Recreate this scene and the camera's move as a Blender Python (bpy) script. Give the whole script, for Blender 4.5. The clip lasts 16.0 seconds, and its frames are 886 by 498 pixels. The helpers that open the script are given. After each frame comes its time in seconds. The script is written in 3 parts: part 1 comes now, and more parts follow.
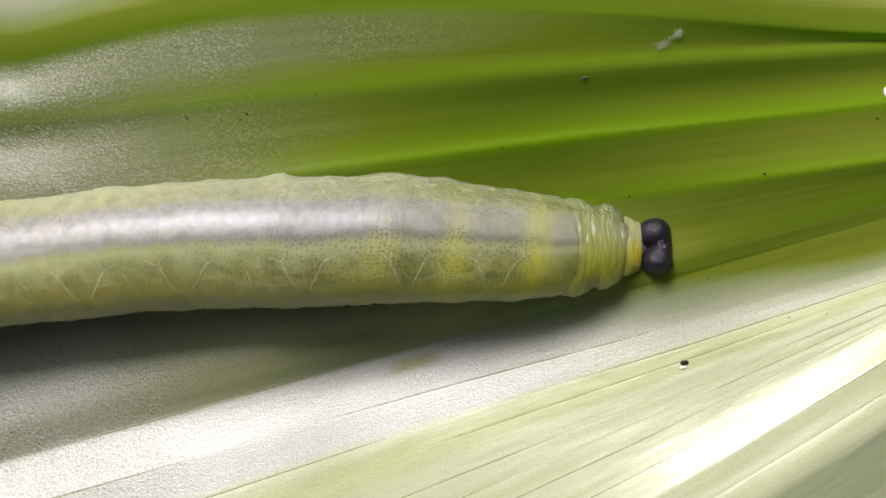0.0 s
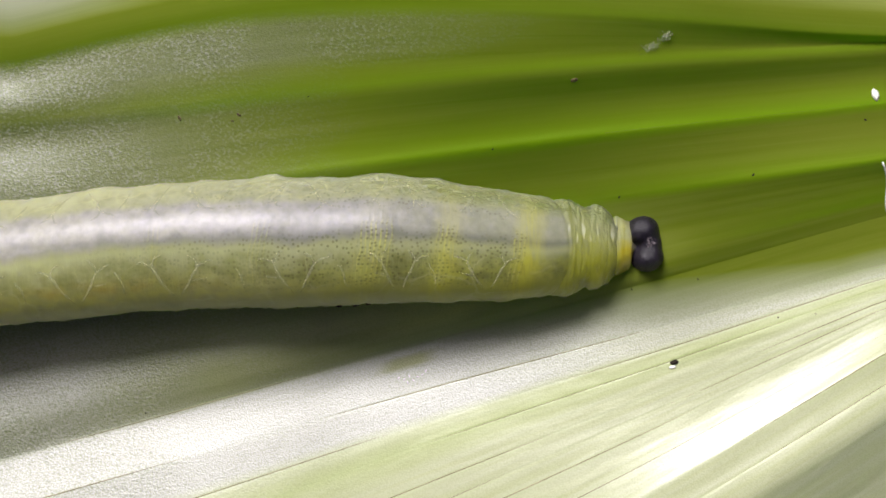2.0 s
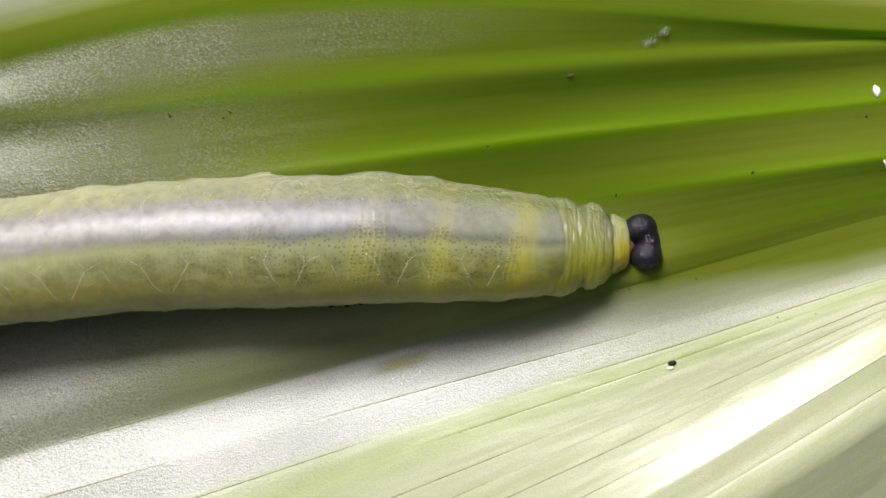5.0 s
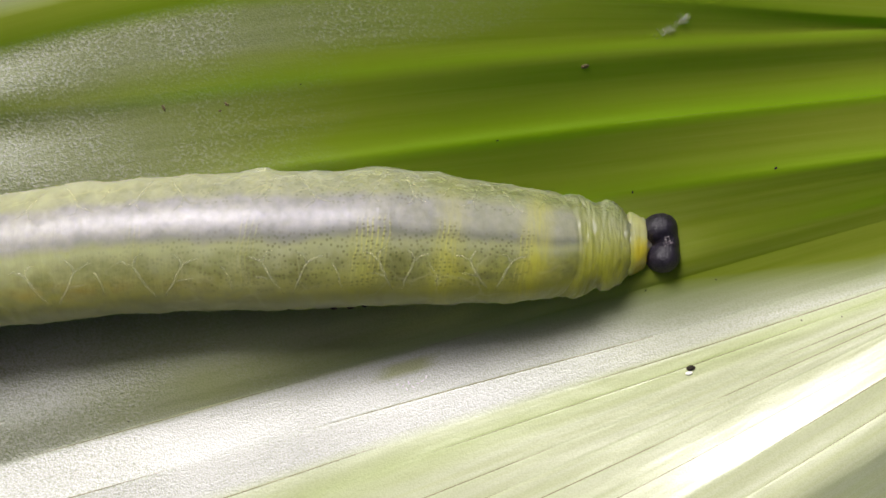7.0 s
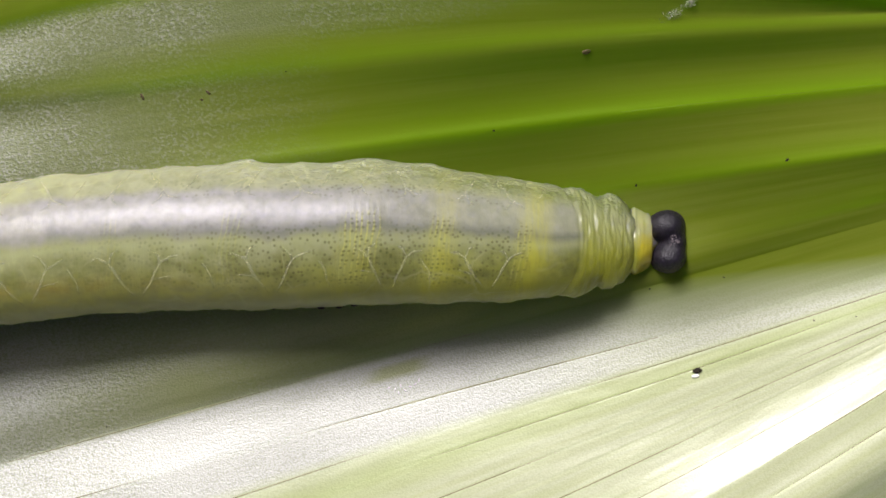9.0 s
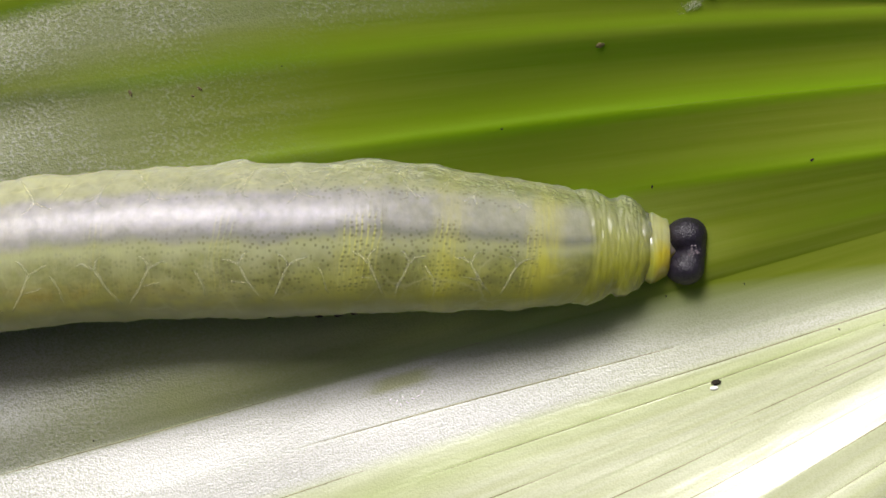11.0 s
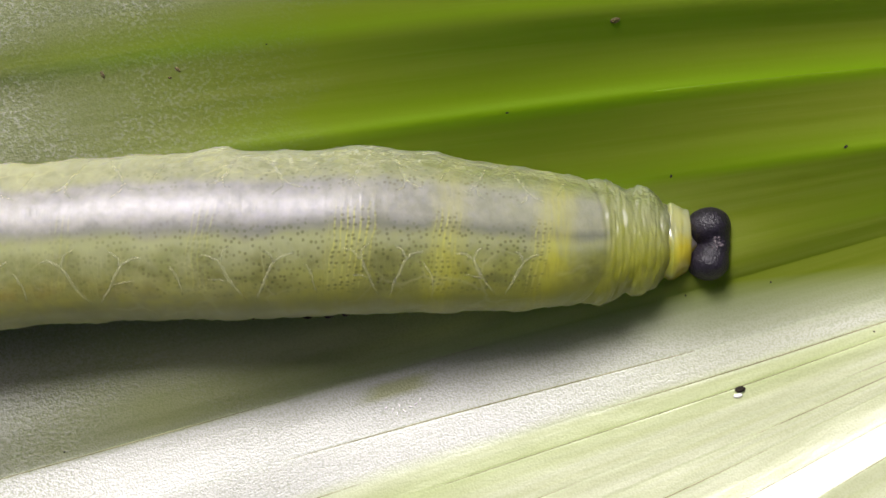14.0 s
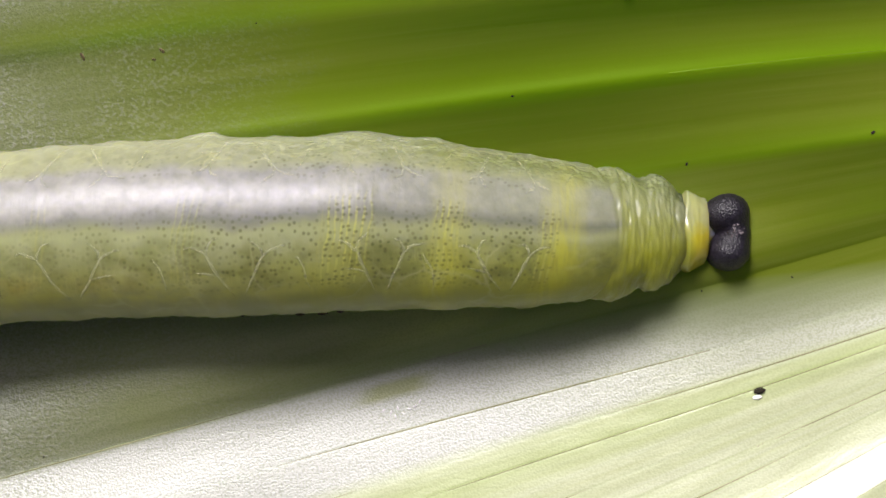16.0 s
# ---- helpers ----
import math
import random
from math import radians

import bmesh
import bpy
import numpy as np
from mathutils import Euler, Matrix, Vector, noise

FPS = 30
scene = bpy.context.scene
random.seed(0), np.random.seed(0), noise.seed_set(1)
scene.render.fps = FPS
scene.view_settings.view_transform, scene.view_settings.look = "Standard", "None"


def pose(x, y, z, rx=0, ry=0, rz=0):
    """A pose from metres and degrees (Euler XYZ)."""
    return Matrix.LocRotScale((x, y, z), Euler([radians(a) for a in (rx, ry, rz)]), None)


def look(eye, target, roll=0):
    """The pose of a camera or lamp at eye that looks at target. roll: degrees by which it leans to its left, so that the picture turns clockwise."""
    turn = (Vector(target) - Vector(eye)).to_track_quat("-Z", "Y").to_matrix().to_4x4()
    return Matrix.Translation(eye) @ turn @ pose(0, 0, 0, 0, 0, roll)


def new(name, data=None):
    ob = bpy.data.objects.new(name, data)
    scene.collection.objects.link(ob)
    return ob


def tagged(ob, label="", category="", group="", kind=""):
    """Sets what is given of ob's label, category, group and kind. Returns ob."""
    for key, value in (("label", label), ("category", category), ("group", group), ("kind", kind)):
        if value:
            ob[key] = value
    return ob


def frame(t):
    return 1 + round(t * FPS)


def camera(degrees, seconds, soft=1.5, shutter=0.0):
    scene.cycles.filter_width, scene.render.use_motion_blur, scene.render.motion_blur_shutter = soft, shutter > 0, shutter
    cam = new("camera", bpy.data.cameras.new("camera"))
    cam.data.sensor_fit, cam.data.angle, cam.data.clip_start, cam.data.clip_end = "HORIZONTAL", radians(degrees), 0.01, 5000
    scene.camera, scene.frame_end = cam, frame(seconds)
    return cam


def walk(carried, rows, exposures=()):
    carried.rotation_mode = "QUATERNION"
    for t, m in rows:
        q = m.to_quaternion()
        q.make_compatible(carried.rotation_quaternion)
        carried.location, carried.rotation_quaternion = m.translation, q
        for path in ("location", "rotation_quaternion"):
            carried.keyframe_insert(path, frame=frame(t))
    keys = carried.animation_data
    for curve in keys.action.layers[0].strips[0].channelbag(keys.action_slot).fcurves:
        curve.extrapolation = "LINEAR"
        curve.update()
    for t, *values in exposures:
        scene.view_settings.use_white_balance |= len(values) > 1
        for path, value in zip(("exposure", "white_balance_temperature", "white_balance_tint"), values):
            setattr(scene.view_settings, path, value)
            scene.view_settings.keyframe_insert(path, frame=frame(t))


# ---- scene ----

# ================= camera =================
MM = 0.001
cam = camera(40.0, 16.0, soft=1.7)
# seconds, then the eye in millimetres; it looks straight down on the leaf
PATH = [
    (0.0, 0.0, 0.0, 54.949), (0.5, 0.106, -0.012, 55.062), (1.0, 0.281, -0.026, 55.191), (1.5, 0.371, -0.029, 55.28),
    (2.0, 0.405, 0.018, 55.347), (2.5, 0.515, -0.049, 55.315), (3.0, 0.624, -0.095, 55.362), (3.5, 0.675, -0.107, 55.453),
    (4.0, 0.687, -0.093, 55.234), (6.5, 0.445, 0.061, 52.631), (7.0, 0.341, -0.051, 51.854), (7.5, 0.441, -0.194, 51.185),
    (8.0, 0.305, -0.027, 50.555), (8.5, 0.451, -0.064, 49.822), (9.0, 0.611, -0.206, 49.187), (11.5, 0.402, 0.012, 45.83),
    (12.0, 0.506, -0.068, 45.148), (12.5, 0.615, -0.289, 44.497), (13.0, 0.684, -0.458, 43.811), (13.5, 0.448, -0.259, 43.217),
    (14.0, 0.432, -0.181, 42.633), (14.5, 0.385, -0.174, 41.991), (15.0, 0.462, -0.417, 41.296), (15.5, 0.537, -0.588, 40.619),
    (16.0, 0.394, -0.43, 40.07),
]
walk(cam, [(t, pose(x * MM, y * MM, z * MM)) for t, x, y, z in PATH], exposures=[(0.0, -0.03), (4.0, -0.03), (9.0, 0.0), (16.0, 0.08)])

# ================= light =================
SUN_TILT, SUN_SIDE = 41.0, -28.0     # degrees from the zenith; degrees to the side of +y
world = bpy.data.worlds.new("world")
scene.world = world
world.use_nodes = True
sky = world.node_tree.nodes.new("ShaderNodeTexSky")
sky.sky_type, sky.sun_disc = "NISHITA", False
sky.air_density, sky.dust_density, sky.ozone_density = 0.3, 10.0, 0.2
sky.sun_elevation, sky.sun_rotation = radians(90 - SUN_TILT), radians(SUN_SIDE)
world.node_tree.links.new(sky.outputs[0], world.node_tree.nodes["Background"].inputs[0])
world.node_tree.nodes["Background"].inputs[1].default_value = 0.050
sun = new("sun", bpy.data.lights.new("sun", "SUN"))
sun.data.energy, sun.data.angle, sun.data.color = 5.15, radians(18), (0.985, 0.96, 0.95)
sun.matrix_world = look((math.sin(radians(SUN_SIDE)), math.cos(radians(SUN_SIDE)), 1 / math.tan(radians(SUN_TILT))), (0, 0, 0))


# ================= materials =================
def material(name):
    m = bpy.data.materials.new(name)
    m.use_nodes = True
    return m, m.node_tree.nodes, m.node_tree.links, m.node_tree.nodes["Principled BSDF"]


def node(nodes, links, kind, **given):
    """A node; keyword names are its inputs (underscores for blanks), values or sockets. 'set_' names are properties."""
    n = nodes.new(kind)
    if "op" in given:
        n.operation = given.pop("op")
    if "blend" in given:
        n.blend_type = given.pop("blend")
    if "dims" in given:
        n.noise_dimensions = given.pop("dims")
    for key, value in given.items():
        sock = n.inputs[int(key[1:])] if key[0] == "i" and key[1:].isdigit() else n.inputs[key.replace("_", " ")]
        if isinstance(value, bpy.types.NodeSocket):
            links.new(value, sock)
        else:
            sock.default_value = value
    return n


class Maker:
    """Short names for the nodes that the materials use."""

    def __init__(self, name):
        self.m, self.n, self.l, self.bsdf = material(name)

    def add(self, kind, **given):
        return node(self.n, self.l, "ShaderNode" + kind, **given)

    def math(self, op, a, b=0.0, c=0.0):
        return self.add("Math", op=op, i0=a, i1=b, i2=c).outputs[0]

    def ramp(self, x, lo, hi):
        return self.add("MapRange", i0=x, i1=lo, i2=hi, i3=0.0, i4=1.0).outputs[0]

    def near(self, x, centre, half):
        """1 at the centre, 0 beyond half away from it."""
        d = self.math("ABSOLUTE", self.math("SUBTRACT", x, centre))
        return self.add("MapRange", i0=d, i1=0.0, i2=half, i3=1.0, i4=0.0).outputs[0]

    def mix(self, f, a, b, blend="MIX"):
        n = self.n.new("ShaderNodeMix")
        n.data_type, n.blend_type = "RGBA", blend
        for sock, value in ((n.inputs[0], f), (n.inputs[6], a), (n.inputs[7], b)):
            if isinstance(value, bpy.types.NodeSocket):
                self.l.new(value, sock)
            else:
                sock.default_value = value
        return n.outputs[2]

    def noise(self, vector, scale, detail=3.0, rough=0.5):
        return self.add("TexNoise", Vector=vector, Scale=scale, Detail=detail, Roughness=rough).outputs[0]

    def scaled(self, vector, x, y, z):
        return self.add("VectorMath", op="MULTIPLY", i0=vector, i1=(x, y, z)).outputs[0]

    def bump(self, height, strength, distance, normal=None):
        given = {"Height": height, "Strength": strength, "Distance": distance}
        if normal is not None:
            given["Normal"] = normal
        return self.add("Bump", **given).outputs[0]

    def put(self, **given):
        for key, value in given.items():
            sock = self.bsdf.inputs[key.replace("_", " ")]
            if isinstance(value, bpy.types.NodeSocket):
                self.l.new(value, sock)
            else:
                sock.default_value = value
        return self.m


def rgb(r, g, b):
    return (r, g, b, 1.0)


def leaf_material():
    k = Maker("leaf_blade")
    uv = k.add("UVMap").outputs[0]                      # along, across the veins, in millimetres
    place = k.scaled(k.add("TexCoord").outputs["Object"], 1000, 1000, 1000)
    streak = k.noise(k.scaled(uv, 0.06, 2.2, 1), 1.0, 4.0, 0.6)
    fine = k.noise(k.scaled(uv, 0.12, 9.0, 1), 1.0, 2.0)
    cloud = k.noise(place, 0.16, 3.0)
    cells = k.noise(k.scaled(place, 0.85, 1.0, 1.0), 15.0, 0.8, 0.5)
    spread = k.add("SeparateXYZ", i0=uv)
    along, across = spread.outputs[0], spread.outputs[1]
    ragged = k.math("MULTIPLY", k.math("SUBTRACT", k.noise(k.scaled(uv, 0.10, 0.5, 1), 1.0, 4.0, 0.6), 0.5), 9.0)
    # pale wax bloom: thick between the crease and the next large vein, thinner elsewhere; it also paints the lit faces
    # pale and leaves the unlit tip side green
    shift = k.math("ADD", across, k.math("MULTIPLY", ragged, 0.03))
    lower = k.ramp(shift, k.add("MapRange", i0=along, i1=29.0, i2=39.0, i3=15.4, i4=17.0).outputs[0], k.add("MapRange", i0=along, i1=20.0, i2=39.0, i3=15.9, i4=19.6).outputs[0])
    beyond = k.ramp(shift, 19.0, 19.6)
    thin = k.ramp(k.math("ADD", along, ragged), 17.0, 4.0)
    veil = k.math("MULTIPLY", k.ramp(k.near(across, 1.95, 1.25), 0.0, 0.6), k.ramp(k.math("ADD", along, ragged), 25.0, 10.0))
    thin = k.math("MULTIPLY", k.math("MAXIMUM", thin, veil), k.ramp(shift, 0.85, 1.25))
    green_hem = k.math("MULTIPLY", k.ramp(shift, 2.7, 3.5), k.ramp(shift, 3.95, 3.5))
    thin = k.math("MULTIPLY", thin, k.math("MULTIPLY_ADD", green_hem, -0.65, 1.0))
    trough = k.math("MULTIPLY", k.ramp(k.math("ADD", along, ragged), 32.0, 17.0), k.ramp(across, 10.0, 12.0))
    gloss = k.math("MAXIMUM", lower, k.math("MAXIMUM", k.math("MULTIPLY", thin, 0.6), k.math("MULTIPLY", trough, 0.8)))
    lit_bloom = k.math("MAXIMUM", lower, k.math("MULTIPLY", trough, 0.25))
    # wax at the stalk end, whitened to paint the lit strip there
    stalk = k.math("MULTIPLY", k.ramp(k.math("ADD", along, ragged), 11.0, 3.0), k.math("MULTIPLY", k.ramp(across, 11.5, 12.5), k.ramp(across, 15.2, 14.0)))
    lit_bloom = k.math("MAXIMUM", lit_bloom, k.math("MULTIPLY", stalk, 0.65))
    # paler past the first fold, painted as lit
    lit_bloom = k.math("MAXIMUM", lit_bloom, k.math("MULTIPLY", k.ramp(shift, 0.0, -1.2), 0.42))
    # waxy strip beside the body, paled further for light leaking under it
    slide = k.add("MapRange", i0=along, i1=21.0, i2=29.0, i3=0.0, i4=1.6).outputs[0]
    lit_hem = k.math("MULTIPLY", k.math("MULTIPLY", k.ramp(shift, 11.6, 12.6), k.ramp(k.math("ADD", shift, slide), 15.3, 14.5)), k.math("MULTIPLY", k.ramp(k.math("ADD", along, ragged), 12.0, 20.0), k.ramp(k.math("ADD", along, ragged), 29.0, 21.0)))
    lit_bloom = k.math("MAXIMUM", lit_bloom, k.math("MULTIPLY", lit_hem, 0.95))
    gloss = k.math("MAXIMUM", gloss, k.math("MULTIPLY", lit_hem, 0.6))
    rubbed = k.math("MULTIPLY", k.ramp(k.near(k.math("ADD", along, k.math("MULTIPLY", ragged, 0.2)), 18.6, 1.7), 0.0, 0.6), k.ramp(k.near(across, 16.35, 0.42), 0.0, 0.6))
    lit_bloom = k.math("MULTIPLY", lit_bloom, k.math("MULTIPLY_ADD", rubbed, -0.3, 1.0))
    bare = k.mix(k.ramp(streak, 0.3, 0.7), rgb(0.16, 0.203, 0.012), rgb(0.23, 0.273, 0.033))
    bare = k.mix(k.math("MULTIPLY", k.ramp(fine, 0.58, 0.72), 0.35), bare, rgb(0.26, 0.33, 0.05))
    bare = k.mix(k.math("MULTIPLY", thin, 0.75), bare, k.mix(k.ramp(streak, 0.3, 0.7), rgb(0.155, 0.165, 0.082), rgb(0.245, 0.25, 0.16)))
    # bare green turned grey-olive across the trough, less towards the tip
    dulled = k.math("MULTIPLY", k.math("MULTIPLY", k.ramp(k.math("ADD", along, ragged), 29.0, 20.0), k.ramp(across, 10.0, 12.0)), 0.85)
    bare = k.mix(dulled, bare, k.mix(k.ramp(streak, 0.3, 0.7), rgb(0.20, 0.205, 0.115), rgb(0.29, 0.293, 0.19)))
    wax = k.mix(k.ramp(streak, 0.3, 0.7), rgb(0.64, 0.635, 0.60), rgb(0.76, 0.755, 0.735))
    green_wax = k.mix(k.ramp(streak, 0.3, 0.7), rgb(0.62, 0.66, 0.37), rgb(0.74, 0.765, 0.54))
    strip = k.near(shift, 20.4, 1.3)
    green_wax = k.mix(k.math("MULTIPLY", strip, 0.8), green_wax, rgb(0.54, 0.62, 0.25))
    # wax above the crease: the shadow's olive tint put into the colour
    shade_wax = k.mix(k.ramp(streak, 0.3, 0.7), rgb(0.51, 0.54, 0.20), rgb(0.62, 0.645, 0.29))
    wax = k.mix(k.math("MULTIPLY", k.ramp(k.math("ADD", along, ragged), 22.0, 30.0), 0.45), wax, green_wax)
    wax = k.mix(k.math("MULTIPLY", k.ramp(shift, 15.7, 15.3), k.ramp(k.math("ADD", along, ragged), 3.0, 9.0)), wax, shade_wax)
    base = k.mix(lit_bloom, bare, k.mix(beyond, wax, green_wax))
    base = k.mix(k.math("MULTIPLY", rubbed, 0.6), base, rgb(0.40, 0.41, 0.13))
    # backlit glow painted in green, widening up to each large rib and ending at it
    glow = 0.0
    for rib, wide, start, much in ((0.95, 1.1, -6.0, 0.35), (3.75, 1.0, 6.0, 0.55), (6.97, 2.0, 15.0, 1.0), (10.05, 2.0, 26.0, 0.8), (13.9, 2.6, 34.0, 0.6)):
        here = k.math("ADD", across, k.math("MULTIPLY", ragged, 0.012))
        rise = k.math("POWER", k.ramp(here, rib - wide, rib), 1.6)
        backlit = k.math("MULTIPLY", k.math("MULTIPLY", rise, k.ramp(here, rib + 0.45, rib)), k.ramp(k.math("ADD", along, ragged), start - 3.0, start + 5.0))
        glow = k.math("MAXIMUM", k.math("MULTIPLY", backlit, much), glow)
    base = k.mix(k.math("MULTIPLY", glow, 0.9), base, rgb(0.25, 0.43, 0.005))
    # coarser crumbs of wax near the stalk end
    crumbs = k.noise(k.scaled(place, 0.7, 1.0, 1.0), 8.5, 2.0, 0.55)
    crumbly = k.math("MULTIPLY", thin, k.ramp(cloud, 0.34, 0.52))
    base = k.mix(k.math("MULTIPLY", k.ramp(crumbs, 0.52, 0.62), k.math("MULTIPLY", crumbly, 0.52)), base, rgb(0.50, 0.50, 0.42))
    base = k.mix(k.math("MULTIPLY", k.ramp(crumbs, 0.44, 0.34), k.math("MULTIPLY", crumbly, 0.52)), base, rgb(0.12, 0.125, 0.04))
    # low spots of the grain darkened in the colour too
    hollows = k.math("MULTIPLY", k.ramp(cells, 0.52, 0.40), k.math("MULTIPLY", k.math("MAXIMUM", gloss, k.math("MULTIPLY", thin, 1.4)), k.math("MULTIPLY_ADD", beyond, -0.25, 0.46)))
    base = k.mix(hollows, base, rgb(0.42, 0.45, 0.36), "MULTIPLY")
    b1 = k.bump(cells, k.math("MULTIPLY", k.math("MULTIPLY_ADD", k.math("MULTIPLY_ADD", thin, 0.3, gloss), 0.52, 0.10), k.math("MULTIPLY_ADD", beyond, -0.6, 1.0)), 0.00003)
    b1 = k.bump(crumbs, k.math("MULTIPLY", crumbly, 0.6), 0.00008, b1)
    dents = k.noise(k.scaled(uv, 0.35, 0.8, 1), 1.0, 1.5, 0.5)
    b1 = k.bump(dents, k.math("MULTIPLY_ADD", beyond, 0.16, 0.10), 0.00025, b1)
    b2 = k.bump(k.math("ADD", streak, k.math("MULTIPLY", fine, 0.25)), 0.14, 0.00005, b1)
    rough = k.math("ADD", k.add("MapRange", i0=cells, i1=0.3, i2=0.7, i3=0.26, i4=0.36).outputs[0], k.math("MULTIPLY_ADD", gloss, -0.22, 0.28))
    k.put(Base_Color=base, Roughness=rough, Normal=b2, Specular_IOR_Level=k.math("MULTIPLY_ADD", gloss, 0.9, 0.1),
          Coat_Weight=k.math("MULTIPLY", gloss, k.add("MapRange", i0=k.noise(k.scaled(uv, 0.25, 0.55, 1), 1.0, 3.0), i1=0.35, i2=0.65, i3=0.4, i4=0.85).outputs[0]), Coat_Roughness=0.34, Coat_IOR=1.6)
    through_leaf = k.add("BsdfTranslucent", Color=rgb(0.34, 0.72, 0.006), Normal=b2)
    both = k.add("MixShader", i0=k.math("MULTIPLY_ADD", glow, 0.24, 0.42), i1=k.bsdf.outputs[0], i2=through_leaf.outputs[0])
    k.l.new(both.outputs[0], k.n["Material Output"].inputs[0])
    return k.m


def skin_material(name="larva_skin"):
    """Thin greenish skin: a grey gut along the back, yellow rings, olive flanks with dark specks."""
    k = Maker(name)
    uv = k.add("UVMap").outputs[0]                      # along in millimetres; -1 (one flank) .. 0 (back) .. 1
    parts = k.add("SeparateXYZ", i0=uv)
    along, side = parts.outputs[0], parts.outputs[1]
    place = k.scaled(k.add("TexCoord").outputs["Object"], 1000, 1000, 1000)
    soft = k.noise(place, 0.9, 4.0)
    mottle = k.noise(place, 2.2, 3.0)
    col = k.mix(k.ramp(soft, 0.35, 0.65), rgb(0.205, 0.22, 0.105), rgb(0.262, 0.272, 0.16))
    wobble = k.math("ADD", side, k.math("MULTIPLY", k.math("SUBTRACT", soft, 0.5), 0.16))
    col = k.mix(k.math("MULTIPLY", k.ramp(wobble, 0.28, 0.5), 0.75), col, rgb(0.25, 0.256, 0.195))
    # pale clear strip below the gut
    col = k.mix(k.math("MULTIPLY", k.near(wobble, -0.06, 0.14), 0.5), col, rgb(0.33, 0.345, 0.20))
    upper = k.math("MULTIPLY", k.near(wobble, 0.55, 0.25), k.ramp(mottle, 0.55, 0.35))
    col = k.mix(k.math("MULTIPLY", upper, 0.45), col, rgb(0.17, 0.18, 0.10))
    # yellow fat body, low on the far flank and high on the near one
    fat = k.math("MULTIPLY", k.near(wobble, -0.52, 0.26), k.ramp(mottle, 0.25, 0.65))
    col = k.mix(k.math("MULTIPLY", fat, 0.6), col, rgb(0.43, 0.40, 0.07))
    cream = k.math("MULTIPLY", k.near(wobble, 0.62, 0.25), k.ramp(mottle, 0.35, 0.65))
    col = k.mix(k.math("MULTIPLY", cream, 0.2), col, rgb(0.38, 0.38, 0.23))
    gut = k.math("MULTIPLY", k.ramp(k.near(wobble, 0.23, 0.25), 0.0, 0.36), k.math("MULTIPLY", k.ramp(along, 6.2, 5.95), k.add("MapRange", i0=along, i1=-3.0, i2=4.0, i3=1.0, i4=0.62).outputs[0]))
    # gut's grey, lightened and tinted lavender to paint the back's sheen
    grey = k.mix(k.ramp(mottle, 0.35, 0.65), rgb(0.20, 0.196, 0.212), rgb(0.275, 0.268, 0.29))
    grey = k.mix(k.math("MULTIPLY", k.ramp(along, -5.0, 3.0), 0.35), grey, k.mix(k.ramp(mottle, 0.35, 0.65), rgb(0.19, 0.195, 0.15), rgb(0.27, 0.275, 0.22)))
    col = k.mix(k.math("MULTIPLY", gut, 0.85), col, grey)
    heart = k.math("MULTIPLY", k.near(wobble, 0.05, 0.09), k.ramp(along, -22.0, -6.0))
    col = k.mix(k.math("MULTIPLY", heart, 0.65), col, rgb(0.11, 0.115, 0.095))
    col = k.mix(k.math("MULTIPLY", k.ramp(wobble, -0.10, -0.35), 0.45), col, rgb(0.27, 0.275, 0.075))
    front = k.math("MULTIPLY", k.ramp(along, -7.0, 3.0), k.ramp(wobble, -0.08, -0.32))
    col = k.mix(k.math("MULTIPLY", front, 0.7), col, rgb(0.30, 0.315, 0.045))
    # dark food and organs that shimmer through the far flank
    speckle = k.noise(place, 3.2, 3.0)
    blotch = k.noise(k.scaled(place, 0.55, 1.0, 1.0), 1.5, 2.0)
    flank = k.math("MULTIPLY", k.ramp(k.near(wobble, -0.30, 0.22), 0.0, 0.7), k.math("MULTIPLY", k.ramp(blotch, 0.40, 0.62), k.ramp(speckle, 0.2, 0.6)))
    col = k.mix(k.math("MULTIPLY", flank, 0.7), col, rgb(0.12, 0.12, 0.035))
    rust = k.math("MULTIPLY", k.near(wobble, -0.40, 0.13), k.math("MULTIPLY", k.near(along, -16.0, 8.0), k.ramp(soft, 0.35, 0.6)))
    col = k.mix(k.math("MULTIPLY", rust, 0.4), col, rgb(0.36, 0.25, 0.035))
    wavy = k.math("ADD", along, k.math("MULTIPLY", k.math("SUBTRACT", k.noise(place, 0.7, 2.0), 0.5), 0.9))
    # yellow bands of fine streaks that run round the body, set a little aslant
    aslant = k.math("MULTIPLY_ADD", side, -0.6, k.math("MULTIPLY_ADD", k.math("SUBTRACT", k.noise(place, 0.7, 2.0), 0.5), 0.4, along))
    hairs = k.noise(k.scaled(place, 7.0, 0.9, 0.9), 1.0, 2.0, 0.5)
    for centre, half, much, top in ((0.55, 0.85, 0.55, 0.4), (4.2, 0.9, 0.72, 0.6), (6.6, 0.7, 0.3, 0.3), (-2.7, 1.1, 0.22, 0.2)):
        low_side = k.add("MapRange", i0=wobble, i1=0.10, i2=-0.20, i3=top, i4=1.0).outputs[0]
        ring = k.math("MULTIPLY", k.math("MULTIPLY", k.ramp(k.near(aslant, centre, half), 0.0, 0.7), low_side), k.ramp(hairs, 0.08, 0.62))
        col = k.mix(k.math("MULTIPLY", ring, much), col, rgb(0.40, 0.39, 0.05))
    # dark green contents between the bands
    for centre, half in ((2.75, 1.2), (5.75, 0.8), (-1.2, 1.5)):
        dark = k.math("MULTIPLY", k.math("MULTIPLY", k.ramp(k.near(wavy, centre, half), 0.0, 0.6), k.ramp(wobble, -0.02, -0.16)), k.math("MULTIPLY", k.ramp(side, -0.55, -0.40), k.ramp(mottle, 0.3, 0.6)))
